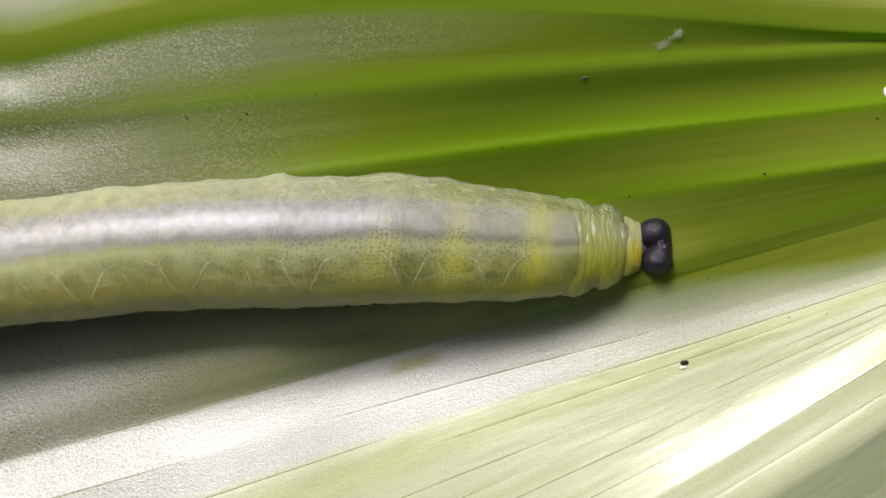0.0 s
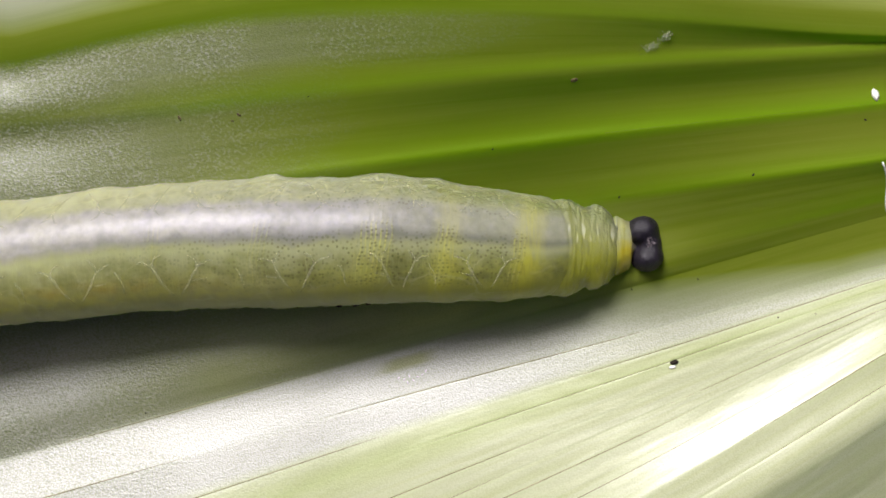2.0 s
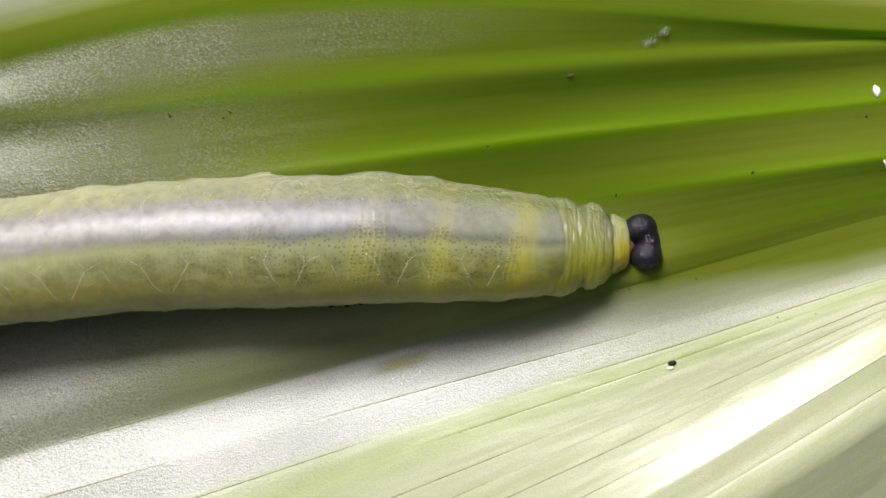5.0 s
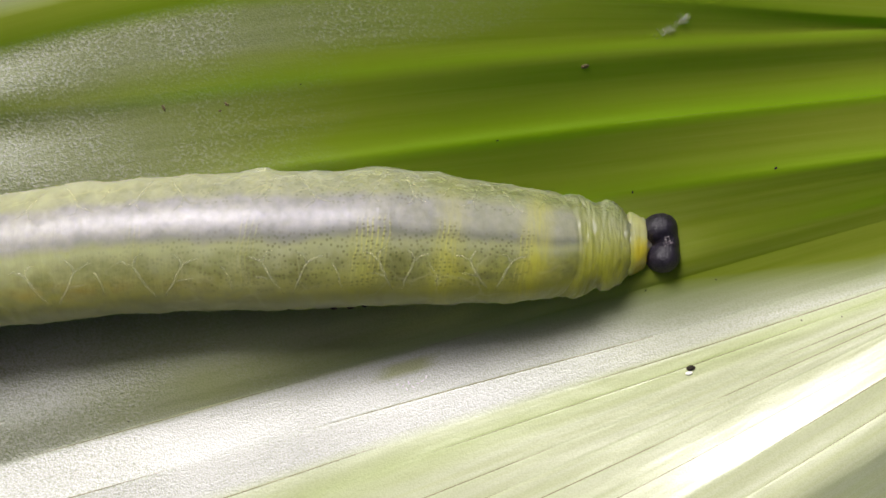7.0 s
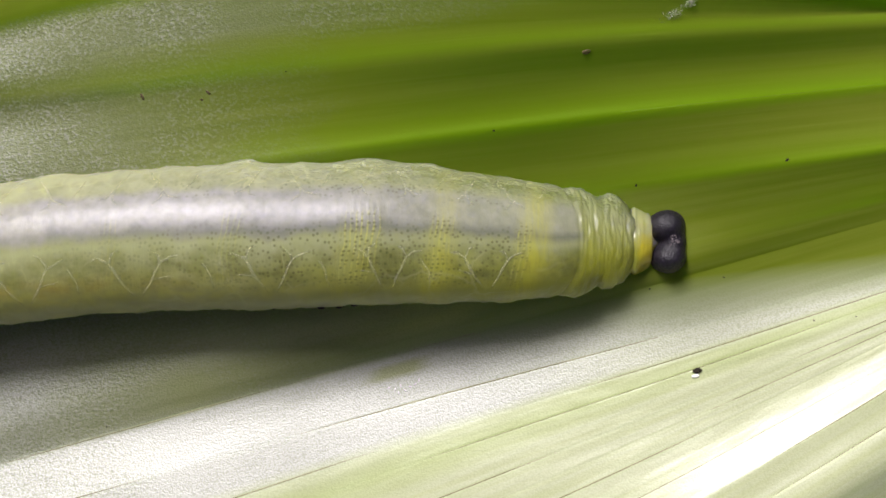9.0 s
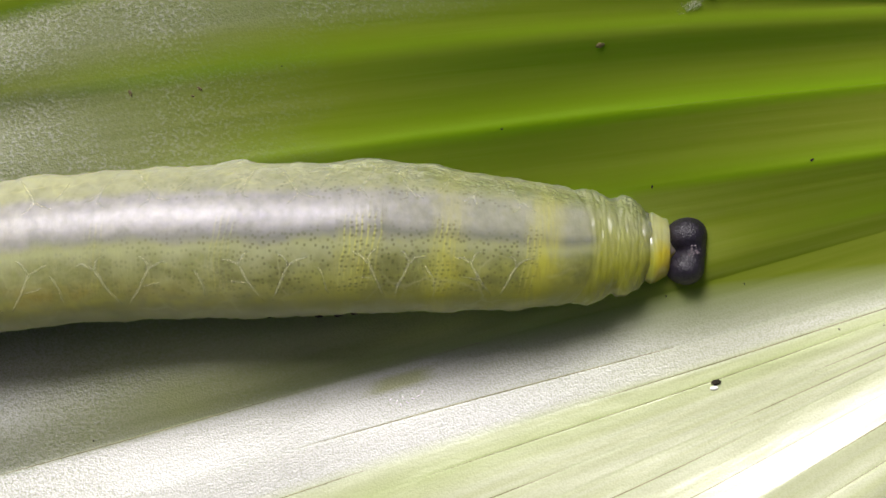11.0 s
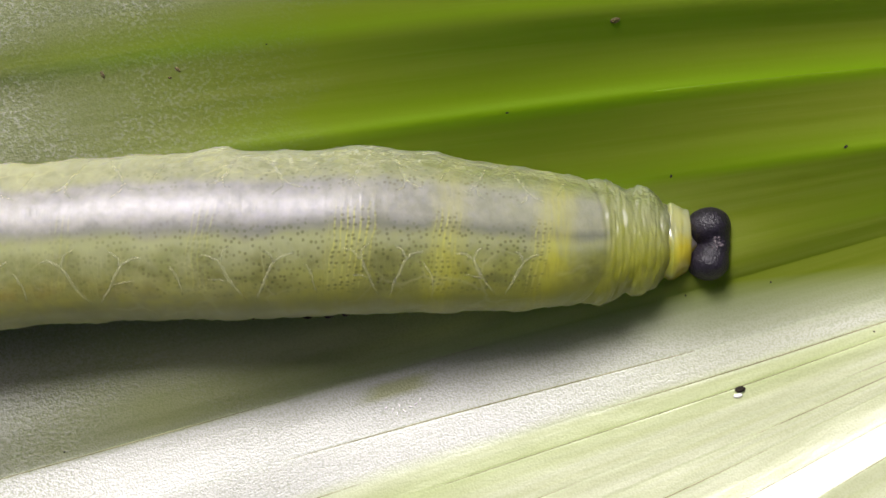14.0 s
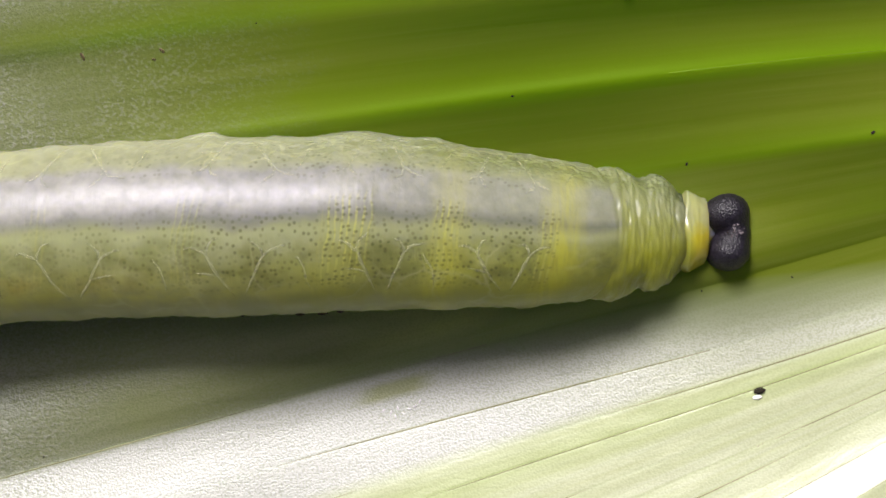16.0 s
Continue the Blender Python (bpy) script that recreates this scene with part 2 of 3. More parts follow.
        col = k.mix(k.math("MULTIPLY", dark, 0.55), col, rgb(0.13, 0.14, 0.05))
    # the wrinkled front: pale over the back, yellower on the far flank
    fore = k.ramp(k.math("MULTIPLY_ADD", soft, 0.5, along), 6.15, 6.6)
    creases = k.noise(k.scaled(place, 3.2, 0.8, 0.8), 1.0, 3.0, 0.6)
    front_col = k.mix(k.ramp(wobble, -0.25, 0.3), rgb(0.275, 0.285, 0.03), rgb(0.235, 0.25, 0.12))
    # shade of the wrinkles put into the colour, besides the bump
    front_col = k.mix(k.math("MULTIPLY", k.ramp(creases, 0.52, 0.40), 0.35), front_col, rgb(0.17, 0.17, 0.06))
    col = k.mix(k.math("MULTIPLY", fore, 0.92), col, front_col)
    # a loose pale net of fine air tubes under the skin
    bent = k.add("CombineXYZ", i0=along, i1=k.math("MULTIPLY", side, 4.2), i2=0.0).outputs[0]
    warp = k.add("TexNoise", Vector=bent, Scale=0.9, Detail=2.0)
    bent = k.add("VectorMath", op="MULTIPLY_ADD", i0=warp.outputs["Color"], i1=(1.6, 1.6, 0.0), i2=bent).outputs[0]
    net = k.n.new("ShaderNodeTexVoronoi")
    net.feature = "DISTANCE_TO_EDGE"
    k.l.new(bent, net.inputs["Vector"])
    net.inputs["Scale"].default_value = 0.62
    lace = k.math("MULTIPLY", k.ramp(net.outputs["Distance"], 0.055, 0.0), k.ramp(k.noise(bent, 0.5, 2.0), 0.42, 0.62))
    lace = k.math("MULTIPLY", lace, k.math("MULTIPLY", k.ramp(along, 6.0, 4.0), k.math("MAXIMUM", k.ramp(wobble, -0.05, -0.2), k.ramp(wobble, 0.36, 0.5))))
    col = k.mix(k.math("MULTIPLY", lace, 0.34), col, rgb(0.43, 0.43, 0.25))
    # dark dots in the flank and below the gut, scattered, and in close rows at the joints of the rings
    def dotted(vector, jitter, size):
        cells = k.n.new("ShaderNodeTexVoronoi")
        cells.voronoi_dimensions = "2D"
        k.l.new(vector, cells.inputs["Vector"])
        cells.inputs["Scale"].default_value, cells.inputs["Randomness"].default_value = 1.0, jitter
        odd = k.add("SeparateXYZ", i0=cells.outputs["Color"]).outputs[0]
        return k.math("MULTIPLY", k.ramp(cells.outputs["Distance"], size, size * 0.45), k.ramp(odd, 0.2, 0.45))
    flat = k.add("CombineXYZ", i0=k.math("MULTIPLY", along, 4.6), i1=k.math("MULTIPLY", side, 20.0), i2=0.0).outputs[0]
    lined = k.add("CombineXYZ", i0=k.math("MULTIPLY", aslant, 4.6), i1=k.math("MULTIPLY", side, 25.0), i2=0.0).outputs[0]
    under = k.math("MULTIPLY", k.math("MULTIPLY", k.ramp(wobble, 0.14, 0.02), k.ramp(wobble, -0.52, -0.40)), k.math("MULTIPLY_ADD", k.ramp(blotch, 0.36, 0.54), 0.5, 0.5))
    above = k.math("MULTIPLY", k.ramp(k.near(wobble, 0.45, 0.18), 0.0, 0.6), k.ramp(blotch, 0.42, 0.56))
    zone = k.math("MULTIPLY", k.math("MAXIMUM", under, k.math("MULTIPLY", above, 0.8)), k.math("MULTIPLY", k.ramp(along, -17.0, -6.0), k.ramp(along, 3.5, 3.2)))
    rows_zone = 0.0
    for centre, half, much in ((-2.6, 0.85, 1.0), (0.5, 0.5, 0.9), (3.72, 0.36, 0.8), (-7.6, 0.5, 0.35), (-12.4, 0.4, 0.25)):
        here = k.math("MULTIPLY", k.ramp(k.near(aslant, centre, half), 0.0, 0.3), k.math("MULTIPLY", k.ramp(wobble, 0.22, 0.12), k.ramp(wobble, -0.55, -0.42)))
        rows_zone = k.math("MAXIMUM", k.math("MULTIPLY", here, much), rows_zone)
    # pale yellow threads between the rows
    threads = k.math("MULTIPLY", k.ramp(k.math("SINE", k.math("MULTIPLY", aslant, 4.6 * 6.2832)), 0.2, 0.9), k.math("MULTIPLY", rows_zone, k.ramp(mottle, 0.3, 0.55)))
    col = k.mix(k.math("MULTIPLY", threads, 0.6), col, rgb(0.42, 0.42, 0.12))
    speck = k.math("MAXIMUM", k.math("MULTIPLY", dotted(flat, 1.0, 0.33), k.math("MULTIPLY", zone, k.math("SUBTRACT", 1.0, rows_zone))), k.math("MULTIPLY", dotted(lined, 0.6, 0.37), rows_zone))
    col = k.mix(k.math("MULTIPLY", speck, 0.62), col, rgb(0.07, 0.07, 0.022))
    shoulder = k.math("MULTIPLY", k.ramp(along, -6.0, 2.0), k.ramp(wobble, 0.38, 0.6))
    col = k.mix(k.math("MULTIPLY", shoulder, k.math("MULTIPLY_ADD", k.ramp(soft, 0.6, 0.4), 0.4, 0.55)), col, rgb(0.145, 0.165, 0.06))
    # pale rim light along both flanks, put into the colour
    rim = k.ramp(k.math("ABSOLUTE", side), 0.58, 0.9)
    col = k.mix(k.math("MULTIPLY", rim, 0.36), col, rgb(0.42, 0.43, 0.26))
    col = k.mix(k.math("MULTIPLY", k.ramp(along, -5.0, -17.0), k.ramp(soft, 0.25, 0.6)), col, rgb(1.18, 1.17, 1.08), "MULTIPLY")
    b1 = k.bump(k.noise(k.scaled(place, 1.6, 0.35, 0.35), 5.0, 2.0), 0.06, 0.00005)
    b1 = k.bump(creases, k.math("MULTIPLY_ADD", fore, 0.2, 0.03), 0.00012, b1)
    b2 = k.bump(k.noise(k.scaled(place, 2.0, 0.5, 0.5), 1.3, 3.0), 0.10, 0.00012, b1)
    b2 = k.bump(k.noise(k.scaled(place, 1.2, 0.8, 0.8), 1.1, 4.0, 0.6), k.math("MULTIPLY_ADD", k.ramp(along, -4.0, 4.0), 0.28, 0.05), 0.00022, b2)
    wet = k.math("MULTIPLY", k.ramp(side, 0.4, 0.65), k.ramp(along, -14.0, -2.0))
    b2 = k.bump(k.noise(k.scaled(place, 0.7, 1.0, 1.0), 2.4, 2.0, 0.5), k.math("MULTIPLY", wet, 0.8), 0.0004, b2)
    return k.put(Base_Color=col, Roughness=0.35, Normal=b2, Specular_IOR_Level=0.31, Specular_Tint=rgb(0.94, 0.90, 1.0),
                 Coat_Weight=k.math("MULTIPLY", fore, 0.1), Coat_Roughness=0.3,
                 Subsurface_Weight=1.0, Subsurface_Radius=(1.0, 1.0, 0.5), Subsurface_Scale=0.0042)


def collar_material():
    """Yellow shield, orange on the far side, with a pale membrane and painted glare at the front edge."""
    k = Maker("collar_skin")
    parts = k.add("SeparateXYZ", i0=k.add("UVMap").outputs[0])
    along, side = parts.outputs[0], parts.outputs[1]
    place = k.scaled(k.add("TexCoord").outputs["Object"], 1000, 1000, 1000)
    soft = k.noise(place, 1.6, 3.0)
    wobble = k.math("ADD", side, k.math("MULTIPLY", k.math("SUBTRACT", soft, 0.5), 0.4))
    # paler near side: the shield's glare put into the colour
    col = k.mix(k.ramp(wobble, -0.05, 0.25), rgb(0.40, 0.335, 0.025), rgb(0.36, 0.355, 0.15))
    col = k.mix(k.ramp(k.math("MULTIPLY_ADD", soft, 0.3, along), 8.65, 8.4), col, k.mix(k.ramp(wobble, -0.2, 0.2), rgb(0.32, 0.32, 0.035), rgb(0.29, 0.295, 0.12)))
    # whitish front edge paints the membrane together with its glare
    col = k.mix(k.math("MULTIPLY", k.ramp(along, 8.9, 9.1), k.ramp(wobble, -0.25, 0.05)), col, rgb(0.58, 0.54, 0.42))
    b1 = k.bump(soft, 0.15, 0.0001)
    return k.put(Base_Color=col, Roughness=0.24, Normal=b1, Specular_IOR_Level=0.65, Coat_Weight=0.25,
                 Subsurface_Weight=1.0, Subsurface_Radius=(1.0, 0.9, 0.4), Subsurface_Scale=0.003)


def plain(name, colour, second, rough, scale, bump=0.0, **more):
    """Two colours mixed by a noise of that many waves a millimetre."""
    k = Maker(name)
    place = k.scaled(k.add("TexCoord").outputs["Object"], 1000, 1000, 1000)
    grain = k.noise(place, scale, 4.0, 0.6)
    col = k.mix(k.ramp(grain, 0.35, 0.65), rgb(*colour), rgb(*second))
    given = dict(Base_Color=col, Roughness=rough, **more)
    if bump:
        given["Normal"] = k.bump(grain, 0.6, bump)
    return k.put(**given)


LEAF = leaf_material()
SKIN = skin_material()
COLLAR = collar_material()
def shell_material():
    """Black horn with close small pits."""
    k = Maker("head_shell")
    place = k.scaled(k.add("TexCoord").outputs["Object"], 1000, 1000, 1000)
    pits = k.add("TexVoronoi", Vector=place, Scale=17.0).outputs["Distance"]
    grain = k.noise(place, 9.0, 3.0, 0.6)
    col = k.mix(k.ramp(grain, 0.35, 0.65), rgb(0.005, 0.004, 0.008), rgb(0.017, 0.013, 0.024))
    b1 = k.bump(k.math("ADD", pits, k.math("MULTIPLY", grain, 0.5)), 0.5, 0.00005)
    return k.put(Base_Color=col, Roughness=0.44, Normal=b1, Specular_IOR_Level=0.42)


BLACK = shell_material()
SUTURE = plain("head_suture", (0.22, 0.18, 0.20), (0.04, 0.03, 0.04), 0.28, 12.0, 0.0001)
TRACHEA = plain("trachea_wall", (0.56, 0.56, 0.42), (0.46, 0.46, 0.32), 0.5, 2.0, Specular_IOR_Level=0.1, Alpha=0.2)
VEIN = plain("vein_wall", (0.16, 0.17, 0.06), (0.30, 0.31, 0.15), 0.6, 0.5, Specular_IOR_Level=0.2)
RIB = plain("rib_wall", (0.20, 0.33, 0.01), (0.24, 0.38, 0.03), 0.5, 0.8, Specular_IOR_Level=0.3)
FRASS = plain("dark_grain", (0.014, 0.013, 0.010), (0.04, 0.032, 0.022), 0.8, 14.0, 0.00003, Specular_IOR_Level=0.1)
BROWN = plain("brown_grain", (0.09, 0.07, 0.025), (0.16, 0.12, 0.05), 0.7, 8.0, 0.00003, Alpha=0.75)
WOOL = plain("wax_wool", (0.50, 0.52, 0.38), (0.62, 0.63, 0.52), 0.7, 5.0, 0.0, Alpha=0.26)
WHITE = plain("white_scale", (0.80, 0.80, 0.76), (0.66, 0.66, 0.58), 0.5, 9.0, 0.00004)
SOIL = plain("soil", (0.05, 0.035, 0.022), (0.09, 0.065, 0.04), 0.9, 0.35, 0.0005)


# ================= shared builders =================
def part(name, bm, mat, parent=None, label="", smooth=True):
    me = bpy.data.meshes.new(name)
    bm.to_mesh(me)
    bm.free()
    me.materials.append(mat)
    if smooth:
        me.polygons.foreach_set("use_smooth", [True] * len(me.polygons))
    ob = new(name, me)
    ob.parent = parent
    if label:
        ob["label"] = label
    return ob


def at_leaf(x, y):
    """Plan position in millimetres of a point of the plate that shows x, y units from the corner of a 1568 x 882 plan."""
    return (x - 784) * PLAN, (441 - y) * PLAN


PLAN = 40.0 / 1568     # millimetres to one plan unit


# ================= the leaf =================
# Veins: u is where a vein crosses the middle of the plan; each runs on with its own slope.
VEIN_U = [-700, -300, 42, 141, 176, 272, 365, 450, 545, 612, 702, 762, 873, 965, 1118, 1400, 2000]
VEIN_M = [0.16, 0.12, 0.04, -0.075, -0.085, -0.115, -0.12, -0.18, -0.24, -0.283, -0.285, -0.327, -0.415, -0.494, -0.61, -0.66, -0.66]
# Slope of the blade across the veins (positive: facing the light), at three places along it.
FOLD_U = [-700, -300, -60, -10, 15, 40, 52, 75, 105, 130, 150, 160, 182, 200, 222, 240, 258, 270, 279, 304, 338, 358, 384, 396, 407, 434, 452, 466]
FOLD_L = [.1, .1, .1, 0, -.4, -.8, .28, .27, .1, -.35, -.6, -.3, .18, .25, .2, .1, 0, -.1, -.2, -.3, -.42, -.48, -.5, -.5, -.46, -.35, -.22, .0]
FOLD_M = [.1, .1, .15, .05, -.3, -.5, -.45, -.42, -.48, -.4, -.05, -.9, -.95, -.74, -.6, -.48, -.2, .3, -.9, -.9, -.85, -.75, -.65, -.6, -.5, -.3, -.3, -.3]
FOLD_R = [.1, .1, .1, .05, -.2, -.3, -.45, -.3, -.15, .0, .3, -.7, -.65, -.4, -.12, .05, .15, .5, -.42, -.22, -.08, .05, .18, -.15, -.38, -.38, -.32, -.36]
LOW_U = [490, 515, 540, 596, 606, 616, 640, 665, 700, 747, 800, 850, 890, 930, 965, 1000, 1050, 1108, 1124, 1155, 1190, 1220, 1260, 1500, 2000]
LOW_L = [.15, .17, .15, -.2, -.05, .34, .36, .34, .33, .31, .27, .25, .25, .2, .2, .2, .2, .2, .2, .2, .2, .2, .1, 0, -.1]
LOW_M = [-.12, .0, .08, -.8, -.95, -.4, -.05, .1, .2, .21, .18, .16, .15, .14, .12, .11, .10, .11, .06, .08, .12, .1, 0, 0, -.1]
LOW_R = [-.3, -.27, -.27, -.28, -.25, -.25, -.2, -.08, .1, .12, .09, .08, .07, .07, .10, .17, .24, .29, .10, .13, .24, .08, -.35, -.3, -.2]
SMALL_VEINS = [612, 702, 762, 801, 873, 918, 965, 1040, 1118, 1180, 1260, -90]
LEAF_LOW = -3.15


def blade(us, xs):
    """Heights and plan rows of the blade on a grid of veins and stations, in plan units and millimetres."""
    fu = np.array(FOLD_U + LOW_U, float)
    grid_u = np.arange(-600, 1702, 2.0)
    table = [np.interp(grid_u, fu, np.array(a + b)) for a, b in ((FOLD_L, LOW_L), (FOLD_M, LOW_M), (FOLD_R, LOW_R))]
    # rounded folds
    kernel = np.exp(-np.linspace(-2, 2, 9) ** 2)
    kernel /= kernel.sum()
    broad = np.exp(-np.linspace(-2, 2, 29) ** 2)
    broad /= broad.sum()
    heights = []
    for slope, soften in zip(table, (0.25, 1.0, 1.0)):
        g = np.convolve(np.pad(slope, 4, mode="edge"), kernel, mode="valid")
        wide = np.convolve(np.pad(slope, 14, mode="edge"), broad, mode="valid")
        g = g + (wide - g) * (soften * np.clip((252 - grid_u) / 24, 0, 1))
        h = np.concatenate([[0], np.cumsum((g[1:] + g[:-1]) / 2 * 2.0)]) * PLAN
        h -= np.interp(545, grid_u, h)
        heights.append(np.interp(us, grid_u, h))
    left, mid, right = heights
    f = np.clip((xs - 784) / 784, -1, 1)
    f = np.sin(f * np.pi / 2)[None, :]
    h = mid[:, None] + (right - left)[:, None] / 2 * f + ((right + left) / 2 - mid)[:, None] * f ** 2
    lift = np.clip((xs - 560) / 720, 0, 1)
    h = h + (2.3 * lift * lift * (3 - 2 * lift))[None, :] + (1.5 / (1 + np.exp((280 - xs) / 150)) - 1.5)[None, :]
    m = np.interp(us, VEIN_U, VEIN_M)[:, None]
    d = (xs - 784)[None, :]
    d = np.where(d > 784, 784 + 150 * (1 - np.exp(-np.maximum(d - 784, 0) / 150)), d)
    bend = np.interp(us, [-700, 60, 141, 200, 320, 450], [95, 84, 4, 2, 0, 0])[:, None]
    k = np.clip((600 - xs) / 600, 0, 1)[None, :]
    rows = us[:, None] + m * d + bend * k ** 2
    # a low swelling where the head rests
    h = h + 0.5 * np.exp(-((xs[None, :] - 1175) / 130) ** 2 - ((rows - 505) / 66) ** 2)
    return h + LEAF_LOW, rows


def leaf():
    us = set(np.arange(-600, 0, 8.0)) | set(np.arange(0, 620, 4.0)) | set(np.arange(620, 1700.1, 8.0))
    for v in SMALL_VEINS:
        us |= {v - 4.0, v - 2.0, float(v), v + 2.0, v + 4.0}
    us = np.array(sorted(us))
    xs = np.arange(-1500, 2201, 11.0)
    h, rows = blade(us, xs)
    groove = np.zeros_like(h)
    rng = np.random.RandomState(3)
    for v in SMALL_VEINS:
        fade = 0.55 + 0.45 * np.sin(xs / 260.0 + rng.uniform(0, 6.28))
        depth = (0.008 if v > 590 else 0.004) * (1.5 if v in (612, 762) else 1.0)
        groove += np.exp(-((us[:, None] - v) / 2.0) ** 2) * fade[None, :] * depth
    # slow swell along the blade
    swell = 0.10 * np.sin(xs[None, :] / 210 + us[:, None] / 150) + 0.06 * np.sin(xs[None, :] / 97 - us[:, None] / 61 + 1.0)
    z = h - groove + swell * 0.5
    nu, nx = z.shape
    px = np.broadcast_to((xs - 784)[None, :] * PLAN, z.shape)
    py = (441 - rows) * PLAN
    co = np.stack([px, py, z], -1).reshape(-1, 3) * MM
    i = np.arange((nu - 1) * nx).reshape(nu - 1, nx)[:, :-1].ravel()
    faces = np.stack([i, i + nx, i + nx + 1, i + 1], 1)
    me = bpy.data.meshes.new("leaf")
    me.from_pydata(co.tolist(), [], faces.tolist())
    uvs = np.stack([np.broadcast_to(xs[None, :], z.shape) * PLAN, np.broadcast_to(us[:, None], z.shape) * PLAN], -1).reshape(-1, 2)
    layer = me.uv_layers.new(name="UVMap")
    layer.data.foreach_set("uv", uvs[faces.ravel()].ravel())
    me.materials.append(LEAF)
    me.polygons.foreach_set("use_smooth", [True] * len(me.polygons))
    ob = new("leaf", me)
    rim = ob.modifiers.new("edge", "SOLIDIFY")
    rim.thickness, rim.offset, rim.use_rim_only = 0.00025, -1, True
    return tagged(ob, "pale green pleated leaf blade with waxy sheen and fine parallel veins", "leaf")


def surface_height(x, y):
    """Height of the blade in millimetres above or below a plan place in millimetres."""
    px, row = x / PLAN + 784, 441 - y / PLAN
    us = np.arange(-600, 1700.1, 4.0)
    h, rows = blade(us, np.array([px]))
    swell = 0.10 * np.sin(px / 210 + us / 150) + 0.06 * np.sin(px / 97 - us / 61 + 1.0)
    return float(np.interp(row, rows[:, 0], h[:, 0] + swell * 0.5))


leaf_ob = leaf()


def ground():
    bm = bmesh.new()
    steps = [-60.0, -5, -0.4, -0.08, 0.08, 0.4, 5, 60.0]
    rows = [[bm.verts.new((x, y, 0.0)) for x in steps] for y in steps]
    for a, b in zip(rows, rows[1:]):
        for j in range(len(steps) - 1):
            bm.faces.new((a[j], a[j + 1], b[j + 1], b[j]))
    ob = part("ground", bm, SOIL)
    low = min(v.co.z for v in leaf_ob.data.vertices)
    ob.location.z = low - 0.0003
    return tagged(ob, "dark brown bare soil under the leaf", "ground", kind="structure")


ground()

# ================= the caterpillar =================
BODY_Z = -0.45        # height of the body's axis, millimetres
OUT_X = [-640, -600, -520, -400, -250, -100, 0, 100, 200, 300, 400, 500, 560, 700, 800, 900, 960, 1000, 1040, 1075, 1105, 1140]
OUT_T = [505, 468, 425, 398, 380, 368, 357, 347, 331, 324, 318, 311, 317, 309, 319, 336, 344, 351, 360, 371, 387, 396]
OUT_B = [560, 590, 612, 618, 610, 592, 576, 569, 557, 549, 545, 546, 543, 537, 535, 533, 528, 523, 514, 503, 489, 480]
FOLDS = [-480, -290, -95, 105, 312, 517, 715, 858, 985]      # folds between the rings
AXIS = PLAN * 1.008


FINE_X = np.arange(-640, 1141, 2.0)
BELL = np.exp(-np.linspace(-2.2, 2.2, 121) ** 2)
BELL /= BELL.sum()


def smoothed(values):
    fine = np.interp(FINE_X, OUT_X, values)
    back = np.concatenate([2 * fine[0] - fine[60:0:-1], fine, 2 * fine[-1] - fine[-2:-62:-1]])
    return np.convolve(back, BELL, mode="valid")


FINE_T, FINE_B = smoothed(OUT_T), smoothed(OUT_B)


def droop(x):
    """How far the hind body lies below the middle, millimetres."""
    q = min(1.0, max(0.0, (780 - x) / 880))
    return 0.85 * q * q * (3 - 2 * q)


def plan_scale(x):
    """Millimetres to one plan unit at the height of the body's axis."""
    return AXIS * (1 + droop(x) / 54.95)


def outline(x):
    top, low = np.interp(x, FINE_X, FINE_T), np.interp(x, FINE_X, FINE_B)
    return (441 - (top + low) / 2) * plan_scale(x), (low - top) / 2 * plan_scale(x)


def axis_height(x):
    """The front of the body bends down to the leaf, the hind part sinks with it."""
    q = min(1.0, max(0.0, (x - 900) / 230))
    return BODY_Z - droop(x) - 0.5 * q * q * (3 - 2 * q)


def skin_patch(x, a, extra=0.0):
    """A point of the body's skin: station in plan units, angle from the back in degrees (positive towards the light)."""
    cy, w = outline(x)
    w += extra
    s, c = math.sin(radians(a)), math.cos(radians(a))
    return Vector(((x - 784) * plan_scale(x), cy + w * s, axis_height(x) + (0.88 if c > 0 else 0.78) * w * c)) * MM


def tube_mesh(xs, relief, squeeze=None, sides=72, slant=None):
    """A closed skin over stations xs; relief(x, angle) in millimetres is added to the half-width."""
    bm = bmesh.new()
    layer = bm.loops.layers.uv.new("UVMap")
    rings, tags = [], {}
    for n, x in enumerate(xs):
        ring = []
        for j in range(sides):
            a = -180 + 360 * j / sides
            e = relief(x, a)
            if squeeze is not None:
                cy, w = outline(x)
                e += (squeeze[n] - 1) * w
            v = bm.verts.new(skin_patch(x + (slant(x, a) if slant else 0.0), a, e))
            tags[v] = ((x - 784) * AXIS, a / 90)
            ring.append(v)
        rings.append(ring)
    for r0, r1 in zip(rings, rings[1:]):
        for j in range(sides):
            f = bm.faces.new((r0[j], r1[j], r1[(j + 1) % sides], r0[(j + 1) % sides]))
            for lp in f.loops:
                u, v = tags[lp.vert]
                if j == sides - 1 and v <= -1.99:
                    v = 2.0
                lp[layer].uv = (u, v)
    for ring, flip in ((rings[0], False), (rings[-1], True)):
        f = bm.faces.new(ring if flip else ring[::-1])
        for lp in f.loops:
            lp[layer].uv = tags[lp.vert]
    bmesh.ops.recalc_face_normals(bm, faces=bm.faces)
    return bm


